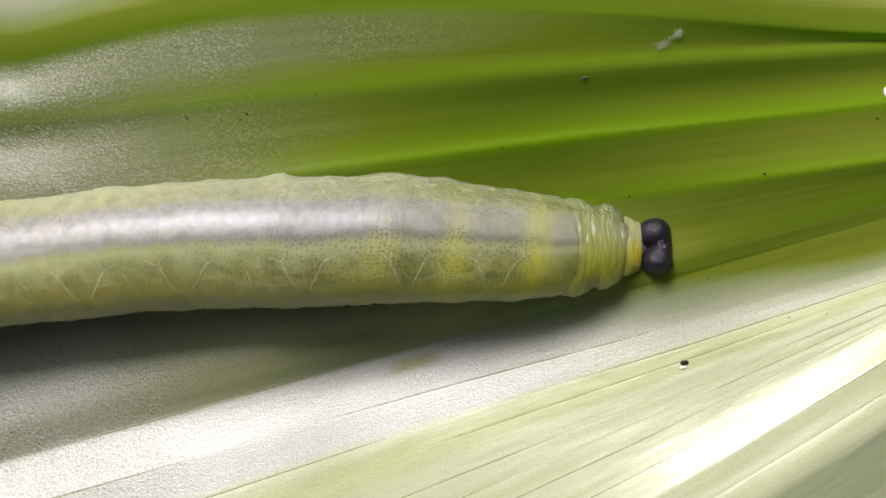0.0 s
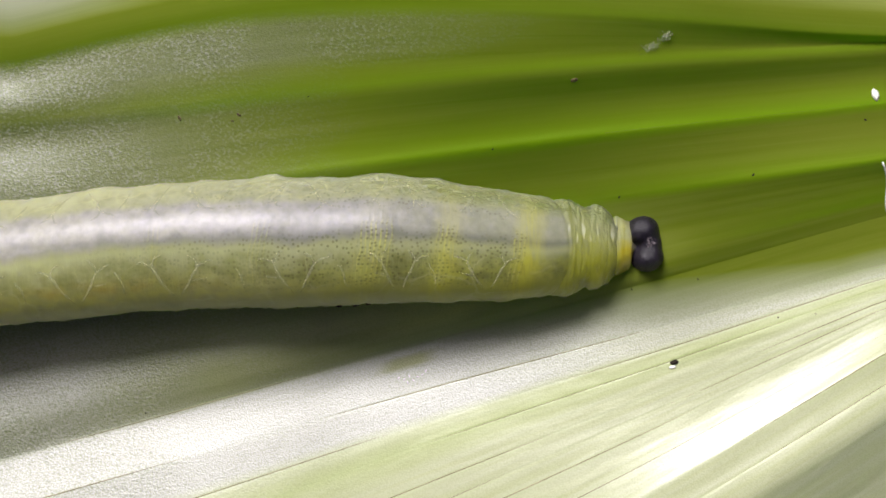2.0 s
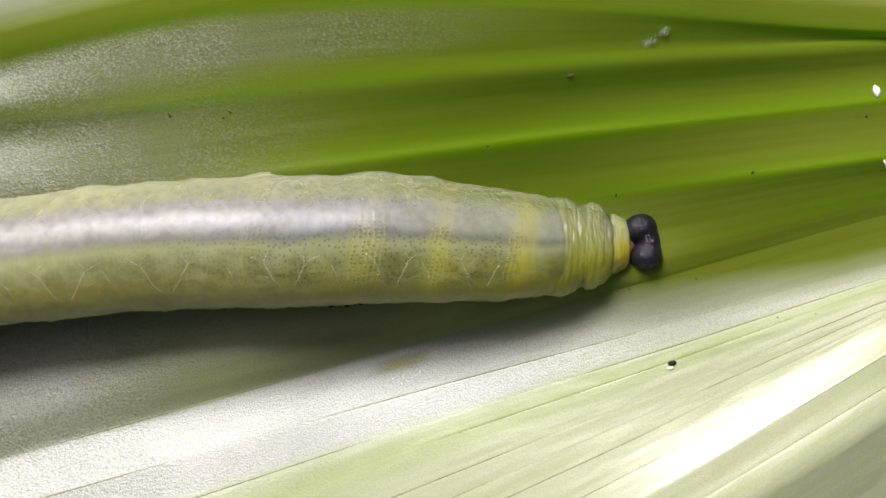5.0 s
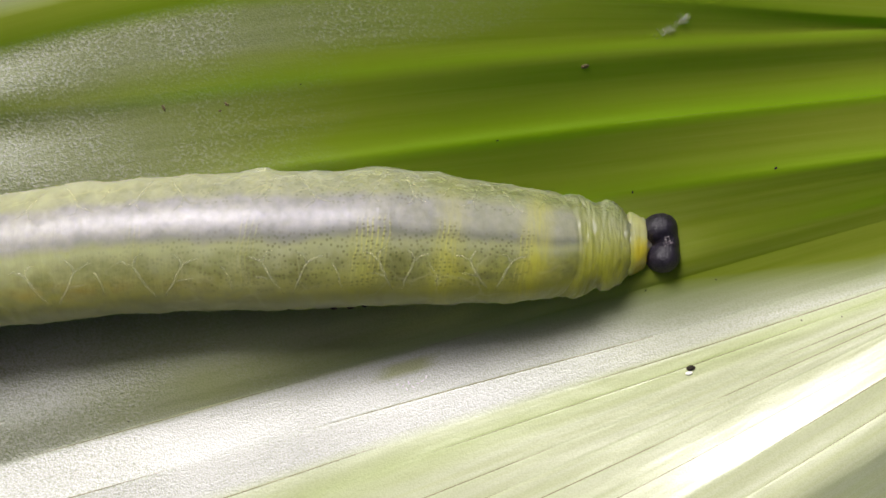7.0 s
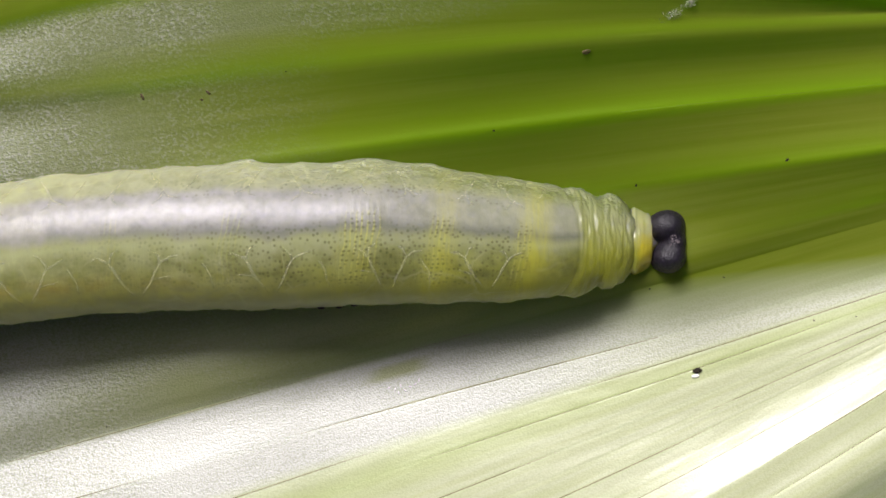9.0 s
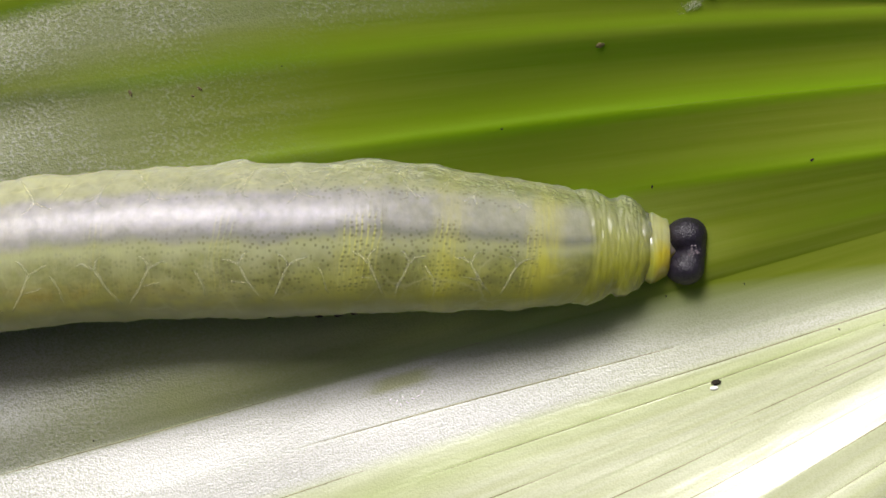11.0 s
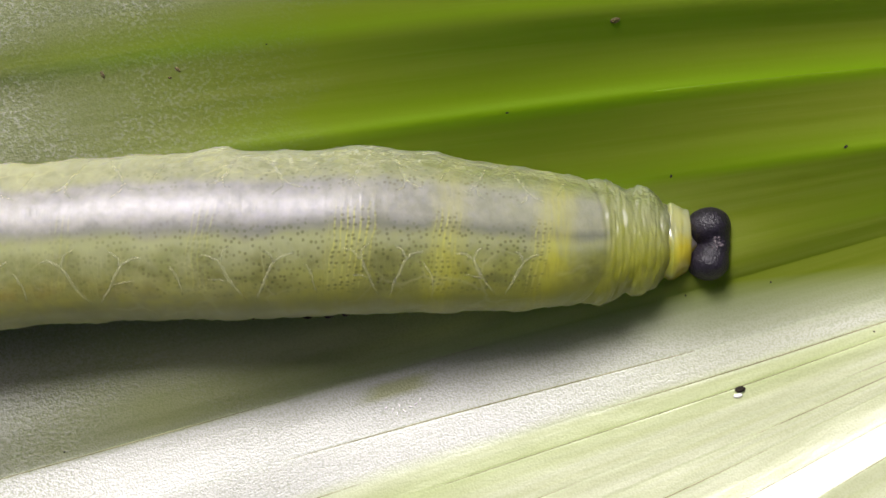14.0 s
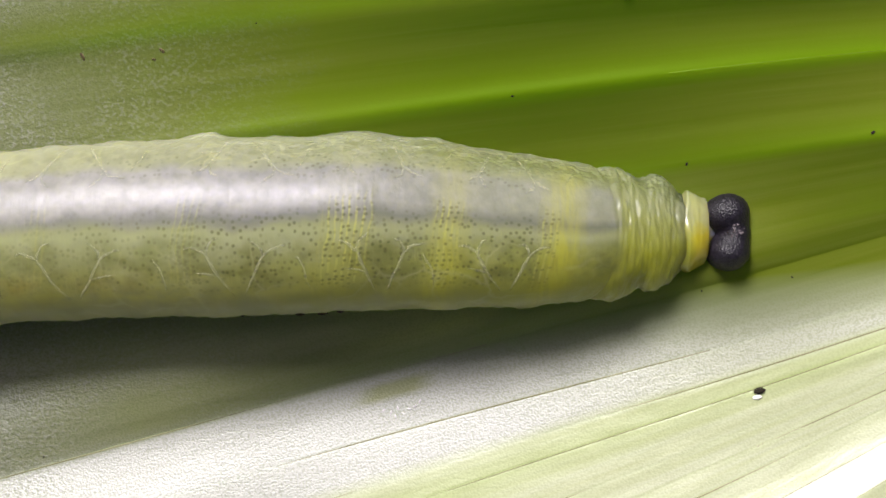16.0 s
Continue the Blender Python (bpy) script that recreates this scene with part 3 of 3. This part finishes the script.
def body_relief(x, a):
    """Ring folds, finer wrinkles and a lobed fold along each flank."""
    e = 0.0
    for f in FOLDS:
        low = min(1.0, (a / 70) ** 2)
        e -= 0.02 * low * math.exp(-((x - f) / 9.0) ** 2)
        e += 0.03 * low * math.exp(-((x - f - 60) / 45.0) ** 2)
    e += 0.002 * math.sin(x / 4.6) * (0.5 + 0.5 * noise.noise((x * 0.02, a * 0.01, 0)))
    side = abs(abs(a) - 88)
    if side < 50:
        e += 0.03 * (1 - side / 50) * math.sin(x / 15.5 + (1.2 if a > 0 else 0)) * (0.6 + noise.noise((x * 0.011, a * 0.02, 4.0)))
    if a > 45:
        for bx, size, wide in ((190, 0.06, 30), (300, 0.05, 30), (495, 0.13, 34), (690, 0.14, 44), (800, 0.04, 30)):
            e += size * min(1.0, (a - 45) / 35) * math.exp(-((x - bx) / wide) ** 2)
    e += 0.05 * min(1.0, abs(a) / 50) * noise.noise((x * 0.012, a * 0.018, 2.0))
    e += 0.055 * min(1.0, max(0.0, abs(a) - 40) / 30) * (noise.noise((x * 0.035, a * 0.04, 6.0)) + 0.6 * noise.noise((x * 0.09, a * 0.06, 1.0)))
    return e


caterpillar = new("caterpillar")
tagged(caterpillar, "translucent pale green caterpillar with black two-lobed head, on the leaf", "caterpillar")


def last_ring(a):
    """How much further back the last ring ends at that angle than on the back, plan units."""
    return 36 * min(1.0, abs(a) / 90) ** 2 + 2.5 * noise.noise((a * 0.02, 2.0, 1.0))


THORAX_RINGS = [(996, 1052, 0.13), (1052, 1102, 0.22)]
# fine creases across the back: station, depth, width, the angle of their middle, their reach
CREASES = [(1014, 0.03, 2.5, 45, 30), (1026, 0.03, 2.2, 10, 60), (1034, 0.03, 2.0, -30, 50), (1043, 0.07, 2.2, 0, 60), (1058, 0.05, 2.4, 40, 30), (1059, 0.04, 2.2, -30, 40),
           (1070, 0.05, 2.2, 36, 34), (1077, 0.05, 2.0, -15, 40), (1084, 0.05, 2.0, 45, 30), (1090, 0.09, 2.2, 5, 60), (1097, 0.06, 2.0, 30, 40)]
CREASES += [(1003 + 8.5 * n + 3.5 * math.sin(n * 4.4), 0.018 + 0.016 * math.sin(n * 2.3), 1.6 + 0.9 * math.sin(n * 3.1) ** 2, 25 * math.sin(n * 1.7), 85) for n in range(8)]


def front_relief(x, a):
    """Two rings that swell into soft lobes on the flanks, with uneven creases over the back."""
    wide = min(1.0, max(0.0, (abs(a) - 30) / 50))
    wide = wide * wide * (3 - 2 * wide)
    e = 0.06 * noise.noise((x * 0.05, a * 0.03, 7.0)) + 0.07 * noise.noise((x * 0.14, a * 0.06, 2.0)) + 0.035 * noise.noise((x * 0.3, a * 0.1, 5.0))
    if a > 30:
        e += 0.16 * min(1.0, (a - 30) / 40) * min(1.0, max(0.0, (x - 1050) / 30))
    for x0, x1, size in THORAX_RINGS:
        bow = 5 * noise.noise((a * 0.012, x0, 0.0))
        q = (x - x0 - bow) / (x1 - x0)
        if 0 < q < 1:
            e += (0.012 + (size + 0.05) * wide) * math.sin(math.pi * q) ** 1.1
    if a < -40:
        e += 0.10 * math.exp(-((x - 1096) / 6.0) ** 2) * min(1.0, (-a - 40) / 30)
    for n, (g, depth, width, mid, reach) in enumerate(CREASES):
        gx = g + 3 * noise.noise((a * 0.02, n * 3.1, 0.0)) + 1.2 * noise.noise((a * 0.06, n * 7.7, 2.0))
        e -= depth * math.exp(-((x - gx) / width) ** 2) * max(0.0, 1 - ((a - mid) / reach) ** 2) * (0.8 + 0.6 * noise.noise((a * 0.05, n * 5.3, 5.0)))
    return e


def trunk():
    """One skin from the hind end to the collar; behind the front rings it draws back on the flanks."""
    def pull(x):
        return min(1.0, max(0.0, (x - 860) / 160)) ** 2 * min(1.0, max(0.0, (1080 - x) / 60))

    def slant(x, a):
        return -pull(x) * last_ring(a)

    def relief(x, a):
        free = min(1.0, max(0.0, (x - 1014) / 14))
        free = free * free * (3 - 2 * free)
        e = body_relief(x, a) * (1 - free) if free < 1 else 0.0
        if free > 0:
            e += free * front_relief(x - pull(x) * last_ring(a), a)
        return e - 0.035 * math.exp(-((x - 1019) / 3.0) ** 2)
    xs = [-640, -632, -618] + [float(x) for x in np.arange(-600, 1000, 3.5)] + [1000 + 114 * i / 100 for i in range(101)]
    squeeze = [1.0 - 0.16 * math.exp(-(1114 - x) / 7.0) for x in xs]
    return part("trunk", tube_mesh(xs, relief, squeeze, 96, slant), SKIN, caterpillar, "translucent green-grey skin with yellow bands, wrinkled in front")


def collar_part():
    """A short shield with a fold, closed in front by a cone that points between the head's lobes."""
    xs = [1094 + 36 * i / 30 for i in range(31)] + [1131.5, 1132.5, 1133.2, 1134, 1137, 1141, 1145, 1149, 1151]
    squeeze = [0.96 - 0.05 * max(0.0, (1094 + 1.2 * i - 1114) / 16) ** 2 for i in range(31)] + [0.89, 0.84, 0.75, 0.55, 0.46, 0.34, 0.22, 0.10, 0.03]

    def relief(x, a):
        e = -0.25 * max(0.0, 1 - (x - 1094) / 12) + 0.09 * noise.noise((x * 0.05, a * 0.025, 3.0)) + 0.03 * noise.noise((x * 0.15, a * 0.06, 1.0))
        e += 0.2 * min(1.0, max(0.0, a - 30) / 40) * min(1.0, max(0.0, (x - 1096) / 8))
        gx = 1108 + 4 * noise.noise((a * 0.02, 1.0, 8.0))
        e -= 0.05 * math.exp(-((x - gx) / 3.0) ** 2) * max(0.0, 1 - ((a - 25) / 45) ** 2)
        e -= 0.03 * math.exp(-((x - 1119 - 0.05 * a) / 2.0) ** 2) * max(0.0, 1 - ((a - 10) / 40) ** 2)
        return e
    return part("collar", tube_mesh(xs, relief, squeeze, 72), COLLAR, caterpillar, "glossy yellow collar behind the head")


trunk()
collar = collar_part()


def foot_tip(x, size):
    """A small dark knob low on the far flank."""
    bm = bmesh.new()
    bmesh.ops.create_icosphere(bm, subdivisions=2, radius=1.0)
    spot = skin_patch(x, -88, body_relief(x, -88) + 0.0)
    for v in bm.verts:
        v.co = spot + Vector((v.co.x * 1.5, v.co.y * 0.8, v.co.z)) * size * (1 + 0.35 * noise.noise(v.co * 2 + Vector((x, 0, 0)))) * MM
    return part("foot_tip", bm, FRASS, caterpillar, "tiny dark knob on the flank")


for x, size in ((615, 0.11), (643, 0.13), (667, 0.09), (540, 0.05)):
    foot_tip(x, size)


def smooth_min(a, b, k):
    h = max(k - abs(a - b), 0.0) / k
    return min(a, b) - h * h * k * 0.25


def head_mesh():
    """Two fused lobes, millimetres, about the pivot at the neck."""
    bm = bmesh.new()
    bmesh.ops.create_icosphere(bm, subdivisions=6, radius=1.0)
    c = Vector((0.95, 0.0, 0.1))

    def field(p):
        d = []
        for sign in (-1, 1):
            big = 1.07 if sign > 0 else 1.0
            q = p - Vector((0.83, 0.64 * sign, 0.1))
            q = Vector((q.x / (0.81 if q.x < 0 else 0.70), q.y / 0.665, q.z / 0.92)) / big
            d.append((q.length - 1) * 0.7)
        q = p - Vector((1.0, 0.0, 0.1))
        front = (Vector((q.x / 0.565, q.y / 0.80, q.z / 0.80)).length - 1) * 0.6
        return smooth_min(smooth_min(d[0], d[1], 0.12), front, 0.15)
    for v in bm.verts:
        w = v.co.normalized()
        lo, hi = 0.0, 2.2
        for _ in range(22):
            mid = (lo + hi) / 2
            if field(c + w * mid) < 0:
                lo = mid
            else:
                hi = mid
        r = lo + 0.015 * noise.noise(w * 4.0) + 0.008 * noise.noise(w * 14.0) + 0.006 * noise.noise(w * 30.0)
        v.co = (c + w * r) * MM
    return bm


head = part("head", head_mesh(), BLACK, caterpillar, "pitted glossy black head of two lobes")


def suture():
    """Small pale shining grains in the seam between the lobes."""
    rng = random.Random(5)
    bm = bmesh.new()
    for n in range(22):
        made = bmesh.ops.create_icosphere(bm, subdivisions=2, radius=1.0)["verts"]
        x, y = 0.93 + rng.gauss(0, 0.11), 0.0 + rng.gauss(0, 0.10)
        r = rng.uniform(0.015, 0.04)
        z = 0.1 + max(head_top(x, y), 0.3) - 0.4 * r
        for v in made:
            w = v.co * (1 + 0.5 * noise.noise(v.co * 2 + Vector((n, 0, 0))))
            v.co = Vector((x + w.x * r * 1.5, y + w.y * r, z + w.z * r * 0.8)) * MM
    return part("suture", bm, SUTURE, head, "pinkish shining seam between the lobes")


def head_top(x, y):
    """Height of the shell over its middle at a place of its plan."""
    best = [v.co.z / MM - 0.1 for v in head.data.vertices if abs(v.co.x / MM - x) < 0.05 and abs(v.co.y / MM - y) < 0.05]
    return max(best) if best else 0.5


suture()


def strand(name, points, r0, r1, mat, parent=None, label="", sides=6, tips=0.0):
    """A tapered tube through points (metres)."""
    bm = bmesh.new()
    rings_ = []
    n = len(points)
    for i, p in enumerate(points):
        d = (points[min(i + 1, n - 1)] - points[max(i - 1, 0)]).normalized()
        s = d.cross(Vector((0, 0, 1)))
        s = s.normalized() if s.length > 1e-6 else Vector((1, 0, 0))
        t = s.cross(d)
        r = (r0 + (r1 - r0) * i / (n - 1)) * MM
        if tips:
            r *= min(1.0, 0.72 + 0.28 * min(i, n - 1 - i) / (n * tips))
        rings_.append([bm.verts.new(p + (s * math.cos(6.2832 * j / sides) + t * math.sin(6.2832 * j / sides)) * r) for j in range(sides)])
    for a, b in zip(rings_, rings_[1:]):
        for j in range(sides):
            bm.faces.new((a[j], a[(j + 1) % sides], b[(j + 1) % sides], b[j]))
    bm.faces.new(rings_[0][::-1])
    bm.faces.new(rings_[-1])
    bmesh.ops.recalc_face_normals(bm, faces=bm.faces)
    return part(name, bm, mat, parent, label)


def air_tube(stops, r0, r1, seed):
    """A pale air tube just under the skin, through stops of station and angle, rounded and a little uneven."""
    pts, n = [], 8 * (len(stops) - 1)
    for i in range(n + 1):
        q = i / 8
        b = min(int(q), len(stops) - 2)
        p0, p1, p2, p3 = stops[max(b - 1, 0)], stops[b], stops[b + 1], stops[min(b + 2, len(stops) - 1)]
        f = q - b
        xx, a = (0.5 * (2 * u1 + (u2 - u0) * f + (2 * u0 - 5 * u1 + 4 * u2 - u3) * f * f + (3 * u1 - u0 - 3 * u2 + u3) * f ** 3)
                 for u0, u1, u2, u3 in zip(p0, p1, p2, p3))
        xx += 2.2 * noise.noise((seed, q * 1.9, 3.0))
        a += 1.6 * noise.noise((seed, q * 1.7, 9.0))
        r = 1.6 * (r0 + (r1 - r0) * i / n)
        pts.append(skin_patch(xx, a, body_relief(xx, a) - r * 0.66))
    strand("trachea", pts, 1.6 * r0, 1.6 * r1, TRACHEA, caterpillar, tips=0.25)


def air_tree(x, way, foot, node, size, seed):
    """A tube from its foot to a node, where it forks in two or three; way is -1 (hindward) or 1, foot and node are angles."""
    rng = random.Random(seed)
    wide, step = 34 * size * rng.uniform(0.8, 1.15), 1 if node > foot else -1
    mid = (x + way * wide * 0.62, foot + (node - foot) * 0.55)
    knot = (x + way * wide, node)
    air_tube([(x + way * 4, foot), mid, knot], 0.036, 0.07, seed + 0.1)
    air_tube([knot, (knot[0] + way * 13 * size, node + step * 5), (knot[0] + way * 27 * size, node + step * rng.uniform(4, 9))], 0.056, 0.03, seed + 0.3)
    air_tube([knot, (knot[0] - way * 3 * size, node + step * 7), (knot[0] - way * 15 * size, node + step * rng.uniform(9, 13))], 0.05, 0.026, seed + 0.6)
    if rng.random() < 0.6:
        air_tube([mid, (mid[0] + way * 16 * size, mid[1] + step * 2), (mid[0] + way * 30 * size, mid[1] + step * 3)], 0.034, 0.02, seed + 0.8)


for n, x in enumerate((-205, -15, 165, 337, 543, 718, 872)):
    small = 1.0 if x < 600 else 0.85
    # towards the light: two tubes that part below the shoulder and fork at the edge of the shine
    air_tree(x - 8, -1, 68, 41, 0.75 * small, n * 11 + 1)
    air_tree(x + 10, 1, 68, 39, 1.0 * small, n * 11 + 2)
    air_tube([(x + 92, 58), (x + 86, 47), (x + 78, 38)], 0.045, 0.026, n * 11 + 3.5)
    # far flank: a V with a low foot
    air_tree(x + 2, -1, -50, -19, small, n * 11 + 4)
    air_tree(x + 6, 1, -50, -20, small * 1.05, n * 11 + 5)
    air_tube([(x - 84, -44), (x - 88, -30), (x - 97, -20)], 0.028, 0.046, n * 11 + 6.5)


# ================= veins of the leaf =================
def leaf_vein(u, thick, mat=None, start=-1480, stop=2190):
    xs = np.arange(start, stop, 30.0)
    h, rows = blade(np.array(sorted(set(np.arange(-600, 1700.1, 4.0)) | {float(u)})), xs)
    us = np.array(sorted(set(np.arange(-600, 1700.1, 4.0)) | {float(u)}))
    n = int(np.argmin(abs(us - u)))
    pts = []
    for j, x in enumerate(xs):
        swell = 0.10 * math.sin(x / 210 + u / 150) + 0.06 * math.sin(x / 97 - u / 61 + 1.0)
        pts.append(Vector(((x - 784) * PLAN, (441 - rows[n, j]) * PLAN, h[n, j] + swell * 0.5 - thick * (0.8 + 0.25 * math.sin(x / 140 + u)))) * MM)
    strand("vein", pts, thick, thick * 0.8, mat or VEIN, leaf_ob)


for v in SMALL_VEINS:
    leaf_vein(v, 0.042 if v in (612, 702, 762, 873, 965, 1118) else (0.03 if v > 590 else 0.022), None, -1480, 880 if v == 612 else 2190)


leaf_vein(273, 0.011, RIB, 1080)


# ================= small things on the leaf =================
def lump(name, x, y, sx, sy, sz, mat, label, category, turn=0.0, seed=0.0, sink=0.55, rough=0.25):
    """A small uneven grain; plan units for place and size."""
    bm = bmesh.new()
    bmesh.ops.create_icosphere(bm, subdivisions=3, radius=1.0)
    for v in bm.verts:
        w = v.co.copy()
        k = 1 + rough * noise.noise(w * 1.8 + Vector((seed, seed, 0)))
        v.co = Vector((w.x * sx, w.y * sy, w.z * sz)) * (k * PLAN * MM)
    ob = part(name, bm, mat)
    X, Y = at_leaf(x, y)
    z = surface_height(X, Y)
    X, Y = X * (1 - z / 54.95), Y * (1 - z / 54.95)
    z = surface_height(X, Y)
    d = 0.12
    up = Vector((surface_height(X - d, Y) - surface_height(X + d, Y), surface_height(X, Y - d) - surface_height(X, Y + d), 2 * d)).normalized()
    lean = Vector((0, 0, 1)).rotation_difference(up).to_matrix().to_4x4()
    ob.matrix_world = Matrix.Translation((Vector((X, Y, z)) + up * sz * PLAN * (1 - sink)) * MM) @ lean @ pose(0, 0, 0, 0, 0, turn)
    return tagged(ob, label, category)


lump("frass_grain", 1211, 642, 7.6, 4.7, 4.2, FRASS, "dark rounded grain lying on the pale leaf", "grain", 15, 1)
lump("wax_flake", 1208, 650.5, 6.2, 3.2, 2.6, WHITE, "small white wax flake beside the dark grain", "flake", 10, 2)
for n, (x, y, s) in enumerate(((889, 262, 3), (1353, 308, 4.5), (1114, 348, 3.5), (1254, 494, 2.5), (1553, 210, 4), (560, 168, 2), (268, 733, 2.5), (1136, 512, 2.5), (1396, 562, 2.5), (1463, 556, 2))):
    tagged(lump("dust_speck", x, y, s * 0.7, s * 0.4, s * 0.25, FRASS, "tiny dark speck of dust on the leaf", "speck", n * 40, n), group="dust specks on the leaf")
for n, (x, y, s) in enumerate(((330, 207, 5.5), (436, 201, 4.5), (425, 212, 3.0))):
    tagged(lump("brown_crumb", x, y, s, s * 0.5, s * 0.25, BROWN, "small reddish brown crumb on the dull green leaf", "crumb", 110 + n * 35, n + 50), group="brown crumbs on the leaf")
lump("brown_crumb", 1036, 137, 6.5, 4, 1.6, BROWN, "small brown crumb on the green leaf", "crumb", 20, 5)


def tuft(x, y, run, turn, label, seed):
    """A loose smear of very fine wax threads, one mesh."""
    rng = random.Random(seed)
    X, Y = at_leaf(x, y)
    z = surface_height(X, Y)
    X, Y = X * (1 - z / 54.95), Y * (1 - z / 54.95)
    bm = bmesh.new()
    for n in range(80):
        q = rng.gauss(0, 0.5)
        bx = X + run * q * PLAN * math.cos(radians(turn)) + rng.gauss(0, 3.5) * PLAN
        by = Y + run * q * PLAN * math.sin(radians(turn)) + rng.gauss(0, 3.0) * PLAN
        way, long, bow = rng.gauss(radians(turn + 25), 0.9), rng.uniform(2.0, 8.0) * PLAN, rng.uniform(-0.8, 0.8)
        r = rng.uniform(0.006, 0.014)
        base_z = surface_height(bx, by) + rng.uniform(0.01, 0.12)
        before = None
        for i in range(5):
            p = i / 4
            d = way + bow * p
            c = Vector((bx + long * p * math.cos(d), by + long * p * math.sin(d), base_z + 0.08 * math.sin(3.1 * p)))
            side = Vector((-math.sin(d), math.cos(d), 0)) * r * (1 - 0.6 * p)
            ring = [bm.verts.new((c + v) * MM) for v in (side, Vector((0, 0, r)), -side, Vector((0, 0, -r)))]
            if before:
                for k in range(4):
                    bm.faces.new((before[k], before[(k + 1) % 4], ring[(k + 1) % 4], ring[k]))
            before = ring
    return tagged(part("wax_tuft", bm, WOOL), label, "tuft")


tuft(1199, 61, 9, 20, "pale fluffy wax tuft on the green leaf", 4)
tuft(1172, 80, 16, 25, "pale fluffy wax tuft on the green leaf", 9)
lump("wax_flake", 1570, 166, 6, 11, 5, WHITE, "small white wax flake on the green leaf", "flake", 15, 11)
for n, (dx, dy) in enumerate(((-22, 6), (-12, 9), (-3, 3), (4, 10), (12, 4), (20, 0), (26, -6), (-6, 14))):
    tagged(lump("wax_flake", 742 + dx, 664 + dy, 3.4, 1.2, 1.1, WHITE, "small white wax flake on the pale leaf", "flake", 40 + n * 35, n + 20), group="wax flakes beside the rubbed spot")


def silk():
    pts = []
    for i in range(14):
        q = i / 13
        X, Y = at_leaf(1584 + 12 * q + 4 * math.sin(q * 6), 286 + 100 * q)
        z = surface_height(X, Y) + 0.06
        X, Y = X * (1 - z / 54.95), Y * (1 - z / 54.95)
        pts.append(Vector((X, Y, surface_height(X, Y) + 0.06)) * MM)
    ob = strand("silk_thread", pts, 0.05, 0.03, WHITE)
    return tagged(ob, "short white silk thread stuck to the leaf", "thread")


silk()


# ================= what moves =================
# forward reach of the neck, millimetres
NECK_REACH = [(0.0, 0.0), (0.5, 0.0), (1.0, 0.0), (1.5, 0.0), (2.0, 0.01), (3.0, 0.02), (4.0, 0.03), (5.2, 0.04), (6.5, 0.06), (7.0, 0.07),
              (8.0, 0.08), (9.0, 0.10), (10.2, 0.13), (11.5, 0.16), (12.5, 0.16), (13.5, 0.17), (14.5, 0.19), (15.0, 0.20), (16.0, 0.21)]
PIVOT_X = 1128
HEAD_TURN = [(0.0, 6.0), (0.5, 7.5), (1.0, 9.0), (1.5, 11.0), (2.0, 11.5), (3.0, 13.0), (4.0, 15.0), (5.2, 12.0), (6.5, 9.0), (7.0, 7.5),
             (8.0, 5.5), (9.0, 4.0), (10.2, 0.0), (11.5, -3.0), (12.5, -2.0), (13.5, -1.0), (14.5, 1.0), (15.0, 2.0), (16.0, 3.0)]
NECK_SHIFT = [(0.0, -0.05), (0.5, -0.03), (1.0, 0.0), (1.5, 0.02), (2.0, 0.02), (3.0, 0.05), (4.0, 0.07), (5.2, 0.06), (6.5, 0.05), (7.0, 0.03),
              (8.0, -0.01), (9.0, -0.04), (10.2, -0.11), (11.5, -0.15), (12.5, -0.13), (13.5, -0.10), (14.5, -0.05), (15.0, -0.02), (16.0, 0.01)]


def motions():
    cy, w = outline(PIVOT_X)
    px = (PIVOT_X - 784) * AXIS
    walk(head, [(t, pose((px + 0.07 + r) * MM, (cy + s) * MM, axis_height(PIVOT_X) * MM, 0, 0, a)) for (t, a), (_, s), (_, r) in zip(HEAD_TURN, NECK_SHIFT, NECK_REACH)])
    walk(collar, [(t, pose((0.05 + r * 0.9) * MM, s * 0.9 * MM, 0)) for (t, s), (_, r) in zip(NECK_SHIFT, NECK_REACH)])


motions()
